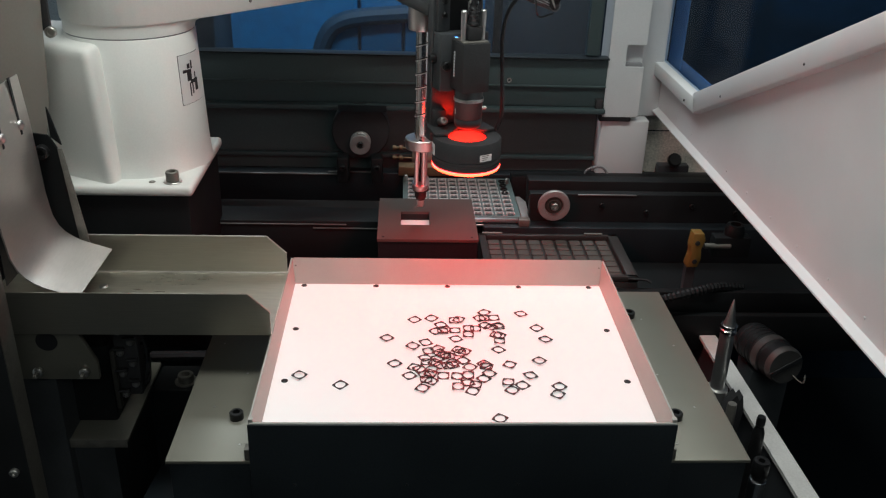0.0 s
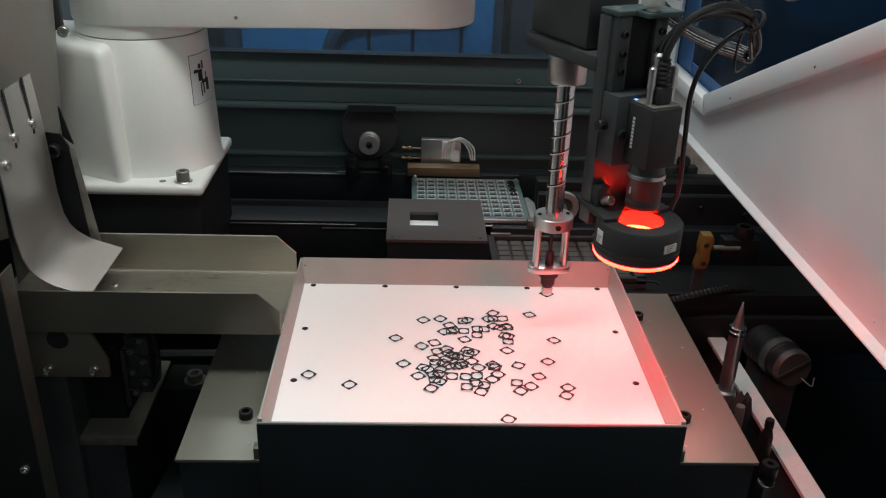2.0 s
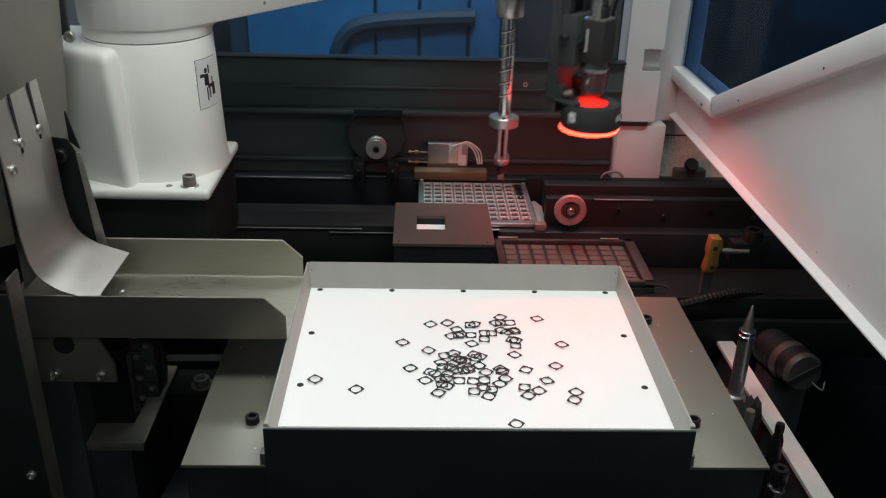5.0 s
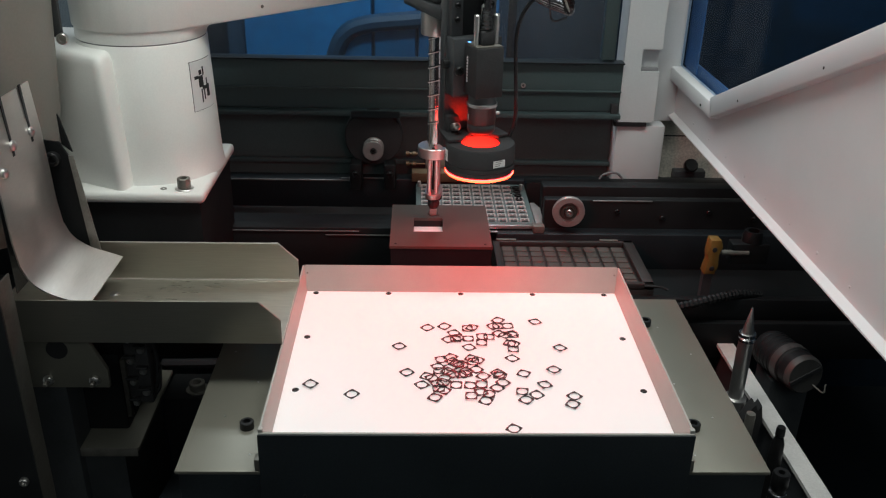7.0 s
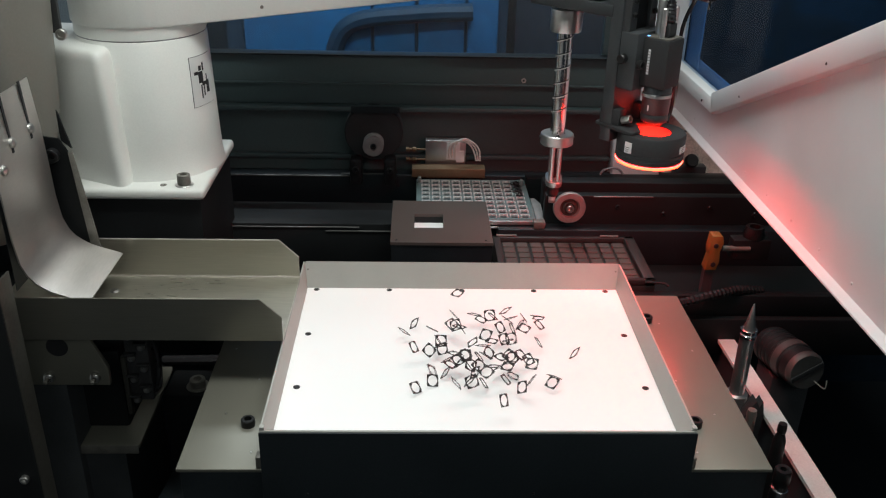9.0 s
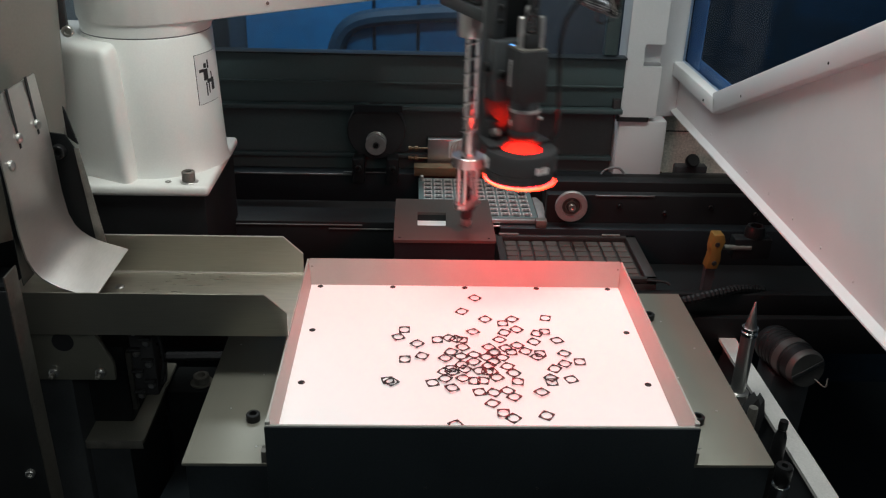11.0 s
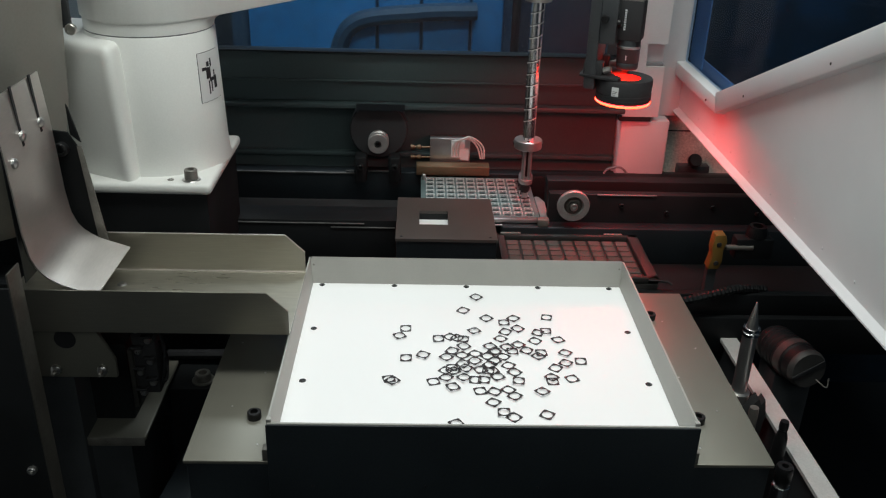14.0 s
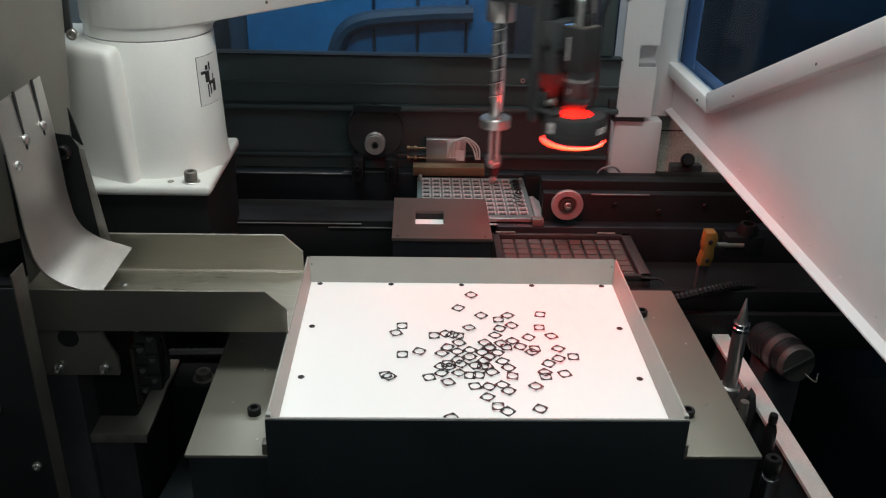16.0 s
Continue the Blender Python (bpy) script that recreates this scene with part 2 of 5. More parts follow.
def tube(points, r, seg=8, n=8, ribs=0.0):
    path = smooth_path(points, n)
    bm = bmesh.new()
    up, last = Vector((0.13, 0.21, 0.97)), None
    rings = []
    for i, p in enumerate(path):
        d = (path[min(i + 1, len(path) - 1)] - path[max(i - 1, 0)]).normalized()
        side = d.cross(up).normalized() if last is None else (last - d * last.dot(d)).normalized()
        last = side
        other = d.cross(side)
        rr = r * (1 + ribs * (i % 2))
        rings.append([bm.verts.new(p + rr * (math.cos(2 * math.pi * k / seg) * side + math.sin(2 * math.pi * k / seg) * other)) for k in range(seg)])
    for a, b in zip(rings, rings[1:]):
        for k in range(seg):
            bm.faces.new((a[k], a[(k + 1) % seg], b[(k + 1) % seg], b[k]))
    bm.faces.new(rings[0][::-1])
    bm.faces.new(rings[-1])
    bmesh.ops.recalc_face_normals(bm, faces=bm.faces)
    return bm


def sheet(profile, y0, y1, thick, m=None):
    """A bent sheet: a profile of (x, z) drawn out from y0 to y1."""
    bm = bmesh.new()
    pts = [Vector((x, 0, z)) for x, z in profile]
    outer = []
    for i, p in enumerate(pts):
        d = (pts[min(i + 1, len(pts) - 1)] - pts[max(i - 1, 0)]).normalized()
        outer.append(p + Vector((-d.z, 0, d.x)) * thick)
    loop = pts + outer[::-1]
    rows = [[bm.verts.new((v.x, y, v.z)) for v in loop] for y in (y0, y1)]
    n = len(loop)
    for k in range(n):
        bm.faces.new((rows[0][k], rows[0][(k + 1) % n], rows[1][(k + 1) % n], rows[1][k]))
    h = len(pts)
    for row in rows:
        for k in range(h - 1):
            bm.faces.new((row[k], row[k + 1], row[n - 2 - k], row[n - 1 - k]))
    bmesh.ops.recalc_face_normals(bm, faces=bm.faces)
    if m:
        moved(bm, m)
    return bm


def mesh_of(name, bm, mat, angle=35):
    me = bpy.data.meshes.new(name)
    bm.normal_update()
    for f in bm.faces:
        f.smooth = True
    for e in bm.edges:
        e.smooth = not (len(e.link_faces) == 2 and e.calc_face_angle(0) > radians(angle))
    bm.to_mesh(me)
    bm.free()
    me.transform(Matrix.Scale(SCALE, 4))
    me.materials.append(mat)
    return me


def part(name, bm, mat, parent, label=""):
    ob = new(name, mesh_of(name, bm, mat))
    if parent is not None:
        ob.parent = parent
        if parent.get("base"):
            ob.location = [-c * SCALE for c in parent["base"]]
    return tagged(ob, label)


def thing(name, base, label, category, group="", kind=""):
    """An Empty at the base of a thing; its parts are given in world places."""
    ob = new(name)
    ob.empty_display_size = 0.02
    ob.location = Vector(base) * SCALE
    ob["base"] = list(base)
    return tagged(ob, label, category, group, kind)


def solid(name, bm, mat, label, category, group="", kind=""):
    return tagged(new(name, mesh_of(name, bm, mat)), label, category, group, kind)


def cap_screw(r, h):
    """A socket-head screw, its head standing on z = 0."""
    return lathe([(0, 0), (r, 0), (r, h - 0.0006), (r - 0.0006, h), (r * 0.55, h), (r * 0.5, h * 0.45), (0, h * 0.45)], 20)


def at(x, y, z, rx=0, ry=0, rz=0):
    return pose(x, y, z, rx, ry, rz)


# ---- the enclosure ----
def structure(name, bm, mat, label):
    return solid(name, bm, mat, label, "", kind="structure")


structure("floor", box(-0.95, 0.95, -1.6, 2.4, -0.47, -0.45), BLACK_PAINT, "black painted machine base plate deep below the feeder")
structure("deck", box(-0.62, 0.62, 0.205, 0.72, -0.12, -0.075, 0.002), BLACK_DEEP, "black machine deck under the conveyor")
structure("ceiling", box(-0.95, 0.95, -1.6, 2.4, 1.12, 1.14), GREY_WALL, "grey sheet metal roof of the machine enclosure")
structure("wall_left", box(-0.95, -0.93, -1.6, 2.4, -0.45, 1.12), GREY_WALL, "grey sheet metal side of the enclosure")
# unseen sheet behind the camera, kept navy to darken the steel's reflections
structure("wall_front", box(-0.93, 0.93, -1.6, -1.58, -0.45, 1.12), NAVY, "dark hall on the operator side")
# added panel: blocks hall lamp light from reaching under the deck
structure("rear_skirt", box(-0.93, 0.93, 0.72, 0.74, -0.45, -0.075), BLACK_PAINT, "unseen black panel added to stop hall light under the rear deck")
# added panel: keeps the hall lamp out of the space beyond the side wall
structure("side_partition", box(0.312, 0.93, 0.64, 0.66, -0.45, 1.12), NAVY, "dark navy panel added to stop hall light beside the machine")
structure("backdrop_side", box(0.93, 0.95, -1.6, 2.4, -0.45, 1.12), NAVY, "dark navy hall seen through the side window")
structure("backdrop_rear", box(-0.93, 0.93, 2.38, 2.4, -0.45, 1.12), NAVY, "dark hall behind the machine")


def side_wall():
    X = 0.30
    outline = [(0.632, 0.0625), (0.632, 0.60), (0.556, 0.60), (0.556, 0.120), (0.356, 0.119), (-0.50, 0.4954), (-1.2, 0.8032), (-1.2, 0.0625)]
    wall = structure("wall_right", prism(outline, 0.012, Matrix(((0, 0, 1, X), (1, 0, 0, 0), (0, 1, 0, 0), (0, 0, 0, 1)))), WHITE_SHEET,
                     "white powder-coated side wall below a slanted window")
    # folded bottom flange that leans into the cabinet
    flange = prism([(0.0, 0.0), (-0.0075, -0.0040), (-0.0075, -0.0055), (0.001, -0.0015)], 1.83, Matrix(((1, 0, 0, X), (0, 0, 1, -1.2), (0, 1, 0, 0.0637), (0, 0, 0, 1))))
    part("bottom_flange", flange, WHITE_SHEET, wall)
    # raised frame strip along the window edges
    a, b = Vector((X - 0.006, 0.357, 0.1148)), Vector((X - 0.006, -1.1, 0.7554))
    d = (b - a)
    ang = math.degrees(math.atan2(d.z, d.y))
    strip = box(-0.006, 0.008, 0, d.length, -0.0155, 0.0075, 0.002)
    part("window_frame", moved(strip, pose(a.x, a.y, a.z, ang if ang < 90 else ang, 0, 0)), WHITE_SHEET, wall)
    part("window_frame", box(X - 0.012, X + 0.002, 0.351, 0.572, 0.107, 0.1252, 0.002), WHITE_SHEET, wall)
    part("window_frame", box(X - 0.012, X + 0.004, 0.548, 0.574, 0.1255, 0.60, 0.002), WHITE_SHEET, wall)
    for k in range(9):
        p = a + d * (0.055 + 0.12 * k)
        part("frame_screw", rod(0.0016, -0.0004, 0.0008, 10, m=pose(X - 0.0115, p.y, p.z - 0.001, 0, -90, 0)), PRINT, wall)
    part("frame_screw", rod(0.0016, -0.0004, 0.0008, 10, m=pose(X - 0.0125, 0.388, 0.113, 0, -90, 0)), PRINT, wall)
    for k in range(10):
        part("rivet", rod(0.0014, -0.0003, 0.0008, 10, m=pose(X, 0.44 - 0.062 * k, 0.0745, 0, -90, 0)), WHITE_SHEET, wall)
    # window: pane and blue film strips at its rear and lower border
    win = structure("window_1", prism([(0.556, 0.120), (0.556, 0.60), (-0.738, 0.60), (0.356, 0.119)], 0.003,
                                      Matrix(((0, 0, 1, X + 0.006), (1, 0, 0, 0), (0, 1, 0, 0), (0, 0, 0, 1)))), GLASS_SIDE, "tinted side window with a blue film border")
    win.visible_shadow = False
    part("film_strip", box(X + 0.0135, X + 0.0150, 0.500, 0.5555, 0.121, 0.62), BLUE_FILM, win, "blue protective film")
    part("film_strip", prism([(0.556, 0.116), (0.556, 0.133), (0.375, 0.132), (0.350, 0.118)], 0.002, Matrix(((0, 0, 1, X + 0.016), (1, 0, 0, 0), (0, 1, 0, 0), (0, 0, 0, 1)))), BLUE_FILM, win)


side_wall()


def rear_post():
    p = structure("corner_post", join(box(0.219, 0.266, 0.50, 0.545, 0.057, 0.1235), box(0.219, 0.266, 0.50, 0.545, 0.1525, 0.62), box(0.219, 0.2415, 0.50, 0.545, 0.1235, 0.1525), box(0.2415, 0.266, 0.513, 0.545, 0.1235, 0.1525), box(0.2195, 0.284, 0.503, 0.545, -0.07, 0.051, 0.002)), POST_PAINT,
                  "white painted enclosure corner post with a cable slot")
    part("post_wing", box(0.266, 0.300, 0.526, 0.548, 0.051, 0.62, 0.002), POST_PAINT, p)
    part("joint_strip", box(0.2155, 0.257, 0.499, 0.512, 0.0512, 0.0568), PRINT, p, "black gap strip")
    part("latch_lip", box(0.2425, 0.2655, 0.5045, 0.5125, 0.1235, 0.1275, 0.0008), POCKET_GREY, p)
    part("hinge", box(0.207, 0.2165, 0.492, 0.502, 0.062, 0.082, 0.001), BLACK_MATT, p)
    structure("wall_stub", box(0.284, 0.46, 0.552, 0.562, -0.075, 0.085), BRICKISH, "stained cream panel behind the corner post")
    structure("wall_joint", box(0.284, 0.46, 0.5512, 0.5522, 0.022, 0.0235), PRINT, "dark crack line across the stained panel")


rear_post()


def rear_panel():
    back = structure("rear_panel", box(-0.62, 0.219, 0.500, 0.512, 0.070, 0.133, 0.0015), DARK_TEAL, "dark grey painted rear panel with folded ledges")
    part("ledge", box(-0.62, 0.219, 0.486, 0.5, 0.064, 0.070, 0.001), DARK_TEAL, back)
    part("ledge", box(-0.62, 0.219, 0.496, 0.5, 0.096, 0.0985, 0.0008), DARK_TEAL, back)
    part("top_fold", box(-0.62, 0.219, 0.492, 0.512, 0.1335, 0.1355, 0.0005), BLACK_PAINT, back)
    part("lower_panel", box(-0.62, 0.219, 0.530, 0.54, -0.075, 0.064), LOWER_GREY, back)
    part("lower_fold", box(-0.62, 0.219, 0.520, 0.53, -0.012, -0.006, 0.001), DARK_TEAL, back)
    # black strip laid on for the shade in the ledge notch
    part("notch_shade", box(-0.128, -0.066, 0.4845, 0.4858, 0.0625, 0.0712), BLACK_PAINT, back)
    part("eyelet", lathe([(0.0016, 0), (0.0032, 0), (0.0032, 0.001), (0.0016, 0.001), (0.0016, 0)], 16, pose(0.092, 0.499, 0.104, 90)), MILLED, back)
    part("frame_bar", box(0.19, 0.207, 0.502, 0.515, 0.137, 0.62, 0.001), DARK_TEAL, back, "dark upright window bar")
    pane = structure("window_2", box(-0.62, 0.19, 0.506, 0.509, 0.137, 0.62), GLASS_REAR, "rear window of the enclosure")
    pane.visible_shadow = False


rear_panel()


def blue_machine():
    c = thing("blue_machine", (-0.1, 1.12, -0.45), "blue sheet metal machine cover behind the rear window", "machine")
    xs = (-0.378, -0.13, -0.045, 0.05, 0.115)
    for a, b in zip(xs, xs[1:]):
        part("cover_panel", box(a + 0.003, b - 0.003, 1.10, 1.13, -0.45, 0.42, 0.003), BLUE_COVER, c)
    part("back_frame", box(-0.41, 0.13, 1.112, 1.14, -0.45, 0.425), BLUE_SHADE, c, "dark inner frame")
    part("hose", tube([(-0.24, 1.085, -0.12), (-0.21, 1.085, -0.02), (-0.17, 1.08, 0.055), (-0.05, 1.08, 0.075), (0.06, 1.085, 0.08)], 0.017, 10), BLUE_SHADE, c, "dark bent hose")
    part("side_cabinet", box(0.15, 0.5, 1.15, 1.3, -0.45, 0.5, 0.004), NAVY, c, "dark navy cabinet side")


blue_machine()


# ---- the conveyor at the rear ----
def rails():
    r = thing("conveyor", (0, 0.33, -0.075), "black transfer conveyor with side rails and idler pulleys", "conveyor")
    part("rail", box(-0.60, -0.072, 0.304, 0.345, -0.075, -0.0115, 0.001), BLACK_DEEP, r)
    part("rail", box(0.108, 0.45, 0.353, 0.366, -0.075, 0.0055, 0.001), BLACK_DEEP, r)
    part("rail_step", box(0.052, 0.45, 0.333, 0.3528, -0.075, -0.030, 0.001), BLACK_PAINT, r)
    # thin rail highlights are put in as pale strips on the worn edges
    part("edge_strip", box(-0.146, -0.073, 0.3025, 0.3045, -0.0208, -0.0194, 0.0004), RAIL_EDGE, r, "worn rail edge with the highlight put into its pale colour")
    part("rail", box(-0.60, 0.55, 0.497, 0.519, -0.075, -0.026, 0.001), BLACK_PAINT, r)
    part("rail", box(0.10, 0.55, 0.47, 0.49, -0.075, -0.018, 0.001), BLACK_DEEP, r)
    part("edge_strip", box(-0.36, -0.12, 0.4945, 0.4972, -0.0285, -0.0265, 0.0005), RAIL_EDGE, r)
    part("edge_strip", box(0.165, 0.236, 0.3515, 0.3535, 0.0042, 0.0058, 0.0005), RAIL_EDGE, r)
    part("edge_strip", box(-0.144, -0.077, 0.4945, 0.4972, -0.0245, -0.0232, 0.0004), RAIL_EDGE, r)
    part("edge_strip", box(-0.256, -0.108, 0.3025, 0.3045, -0.0160, -0.0147, 0.0004), RAIL_EDGE, r)
    part("rail", box(0.112, 0.55, 0.40, 0.42, -0.055, 0.004, 0.001), BLACK_DEEP, r)
    part("belt", box(-0.60, 0.55, 0.352, 0.47, -0.075, -0.055), BLACK_MATT, r)
    part("lower_beam", box(-0.60, 0.60, 0.212, 0.222, -0.075, -0.05, 0.001), BLACK_DEEP, r)
    for k in range(4):
        part("rail_screw", moved(cap_screw(0.0028, 0.003), pose(0.195 + 0.055 * k, 0.353, -0.008 - 0.008 * (k % 2), 90)), SCREW_DARK, r)
    return r


rails()


def pulleys():
    m = pose(0.133, 0.334, 0.0, 90)
    p = thing("idler_pulley", (0.133, 0.334, 0.0), "worn grey aluminium flanged idler pulley with a bolt", "pulley", "pulleys")
    part("flange", lathe([(0, 0), (0.0183, 0), (0.0189, 0.0015), (0.0189, 0.005), (0.0181, 0.006), (0.0118, 0.006), (0.0112, 0.0025), (0, 0.0025)], 48, m), PULLEY, p)
    part("shaft", rod(0.006, -0.019, 0.0, 20, m=m), SCREW_DARK, p)
    part("hub", lathe([(0.0105, 0.0025), (0.0105, 0.0032), (0.0085, 0.0034), (0.0080, 0.0050), (0.0060, 0.0052), (0.004, 0.0030)], 32, m), DARK_STEEL, p)
    part("bolt", moved(cap_screw(0.0045, 0.008), m @ pose(0, 0, 0.002)), SCREW_ZINC, p)
    part("clip", box(0.094, 0.107, 0.335, 0.346, -0.030, -0.021, 0.001), SCREW_DUST, p, "small grey clip")
    m = pose(-0.1, 0.474, 0.021, 90)
    p = thing("drive_wheel", (-0.1, 0.474, 0.021), "large matt black wheel with a small grey pulley", "wheel", "pulleys")
    part("disc", lathe([(0, -0.044), (0.036, -0.044), (0.038, -0.042), (0.038, -0.022), (0.036, -0.02), (0, -0.02)], 48, m @ pose(0, 0.012, 0)), BLACK_MATT, p)
    part("pulley", lathe([(0, -0.02), (0.010, -0.02), (0.0135, -0.018), (0.0135, -0.014), (0.011, -0.012), (0.011, -0.008), (0.0135, -0.006), (0.0135, -0.001), (0.0125, 0), (0.005, 0), (0.0045, -0.003), (0, -0.003)], 40, m), PULLEY, p)
    part("bolt", moved(cap_screw(0.0035, 0.004), m @ pose(0, 0, -0.003)), SCREW_DARK, p)
    for s in (-1, 1):
        part("foot", box(-0.1 + 0.022 * s - 0.008, -0.1 + 0.022 * s + 0.008, 0.46, 0.485, -0.028, 0.008, 0.004), BLACK_DEEP, p)
        part("stud", moved(cap_screw(0.004, 0.008), pose(-0.1 + 0.022 * s, 0.461, -0.004, 90)), SCREW_DARK, p)


pulleys()


def pallet():
    x0, x1, y0, y1, z = -0.044, 0.099, 0.349, 0.484, -0.026
    p = thing("circuit_pallet", (0.03, 0.41, -0.055), "pale pallet with a dense grid of small soldered parts", "pallet")
    part("plate", box(x0, x1, y0, y1, z - 0.006, z, 0.001), PCB, p)
    part("side_plate", prism([(x1 + 0.0005, y0 - 0.006), (x1 + 0.010, y0 - 0.006), (x1 + 0.012, y0 + 0.055), (x1 + 0.006, y0 + 0.072), (x1 + 0.0005, y0 + 0.072)], 0.010, pose(0, 0, z - 0.010), 0.0008), PULLEY, p, "grey metal side plate")
    part("support", box(x0 + 0.004, x1, y0 + 0.01, y1 - 0.01, -0.0545, z - 0.006), BLACK_PAINT, p)
    part("front_bar", box(x0 + 0.05, x1 - 0.004, y0 - 0.005, y0 + 0.002, z - 0.003, z + 0.002, 0.001), MILLED, p, "bright aluminium edge bar")
    part("front_bar", box(x0 + 0.05, x1 + 0.006, y0 - 0.009, y0 - 0.0065, z - 0.006, z - 0.004, 0.0005), MILLED, p, "bright aluminium edge bar")
    part("corner_pin", rod(0.0025, z, z + 0.008, 12, m=pose(x0 + 0.004, y1 - 0.012, 0)), MILLED, p)
    part("corner_pin", rod(0.0025, z, z + 0.008, 12, m=pose(x1 - 0.006, y1 - 0.02, 0)), MILLED, p)
    cell = join(box(-0.0054, 0.0054, 0.0016, 0.0036, 0, 0.0018), box(-0.0054, -0.0040, -0.0034, 0.0016, 0, 0.0018), box(0.0040, 0.0054, -0.0034, 0.0016, 0, 0.0018), box(-0.0008, 0.0008, -0.0008, 0.0016, 0, 0.0018))
    chip = box(-0.0034, 0.0034, -0.0040, -0.0012, 0, 0.0010)
    me, me2 = mesh_of("solder_part", cell, PAD), mesh_of("chip", chip, CHIP)
    nx, ny = 10, 9
    for i in range(nx):
        for j in range(ny):
            if i == nx - 1 and j > 5:
                continue
            X = x0 + 0.012 + (x1 - x0 - 0.024) * i / (nx - 1)
            Y = y0 + 0.014 + (y1 - y0 - 0.026) * j / (ny - 1)
            for name, data in (("solder_part", me), ("chip", me2)):
                o = new(name, data)
                o.parent, o.location = p, (Vector((X, Y, z)) - Vector(p["base"])) * SCALE
    for j in range(4):
        Y = y1 - 0.014 - 0.0135 * j
        part("pocket_ring", washer_ring(0.003, 0.0048, z, z + 0.002, 16, 0.0003, pose(x1 - 0.012, Y, 0)), SCREW_DARK, p)
    b = thing("connector_board", (0.0, 0.505, -0.026), "small grey module with brass pins and white looped wires", "module")
    part("bar", box(-0.05, 0.047, 0.487, 0.507, -0.0255, -0.013, 0.001), GOLD_BAR, b, "tarnished brass bar")
    part("module", box(-0.032, 0.022, 0.512, 0.526, -0.0255, 0.018, 0.001), MILLED, b)
    part("sticker", box(-0.004, 0.014, 0.5105, 0.512, -0.008, 0.016), PAPER, b)
    part("sticker", box(0.009, 0.020, 0.5103, 0.512, -0.012, 0.004), PAPER, b)
    for k in range(3):
        o = 0.004 * k
        part("wire", tube([(-0.001 + o, 0.511, -0.006), (0.0 + o, 0.506, 0.012 + o * 0.4), (0.010 + o, 0.502, 0.021 + o * 0.4), (0.022 + o, 0.503, 0.019), (0.031 + o, 0.506, 0.008), (0.036 + o * 0.6, 0.506, -0.008)], 0.0011, 6), CABLE_WHITE, b)
    for k in range(2):
        part("fitting", lathe([(0, 0), (0.003, 0), (0.003, 0.004), (0.0018, 0.005), (0.0018, 0.008), (0.0032, 0.009), (0.0032, 0.013), (0.0012, 0.014), (0.0012, 0.026)], 12, pose(-0.058, 0.51, -0.008 + 0.014 * k, 0, 90)), GOLD_BAR, b)


pallet()


def vision_box():
    x0, x1, y0, y1, z = -0.070, 0.033, 0.190, 0.298, 0.020
    b = thing("light_box", (-0.02, 0.245, -0.075), "dark bronze upward inspection box with a lit square window", "inspection box")
    wx0, wx1, wy0, wy1 = -0.046, -0.0155, 0.226, 0.261
    part("cover", join(box(x0, wx0, y0, y1, z - 0.003, z), box(wx1, x1, y0, y1, z - 0.003, z), box(wx0, wx1, y0, wy0, z - 0.003, z), box(wx0, wx1, wy1, y1, z - 0.003, z)), COVER_BROWN, b)
    part("housing", join(box(x0 + 0.001, x0 + 0.004, y0 + 0.001, y1 - 0.001, -0.075, z - 0.003), box(x1 - 0.004, x1 - 0.001, y0 + 0.001, y1 - 0.001, -0.075, z - 0.003),
                         box(x0 + 0.004, x1 - 0.004, y0 + 0.001, y0 + 0.004, -0.075, z - 0.003), box(x0 + 0.004, x1 - 0.004, y1 - 0.004, y1 - 0.001, -0.075, z - 0.003)), BLACK_PAINT, b)
    part("window_rim", join(box(wx0 - 0.001, wx0, wy0, wy1, z - 0.02, z - 0.003), box(wx1, wx1 + 0.001, wy0, wy1, z - 0.02, z - 0.003), box(wx0, wx1, wy1, wy1 + 0.001, z - 0.02, z - 0.003),
                            box(wx0, wx1, wy0 - 0.001, wy0, z - 0.02, z - 0.003)), BLACK_DEEP, b)
    part("window_glass", box(wx0, wx1, wy0, wy1, z - 0.0115, z - 0.010), WINDOW_LIT, b, "pale diffuser deep in the window")
    for k in range(2):
        part("cover_screw", rod(0.0015, z - 0.0005, z + 0.0006, 10, m=pose(x0 + 0.006 + k * 0.09, y0 + 0.006, 0)), SCREW_DARK, b)


vision_box()


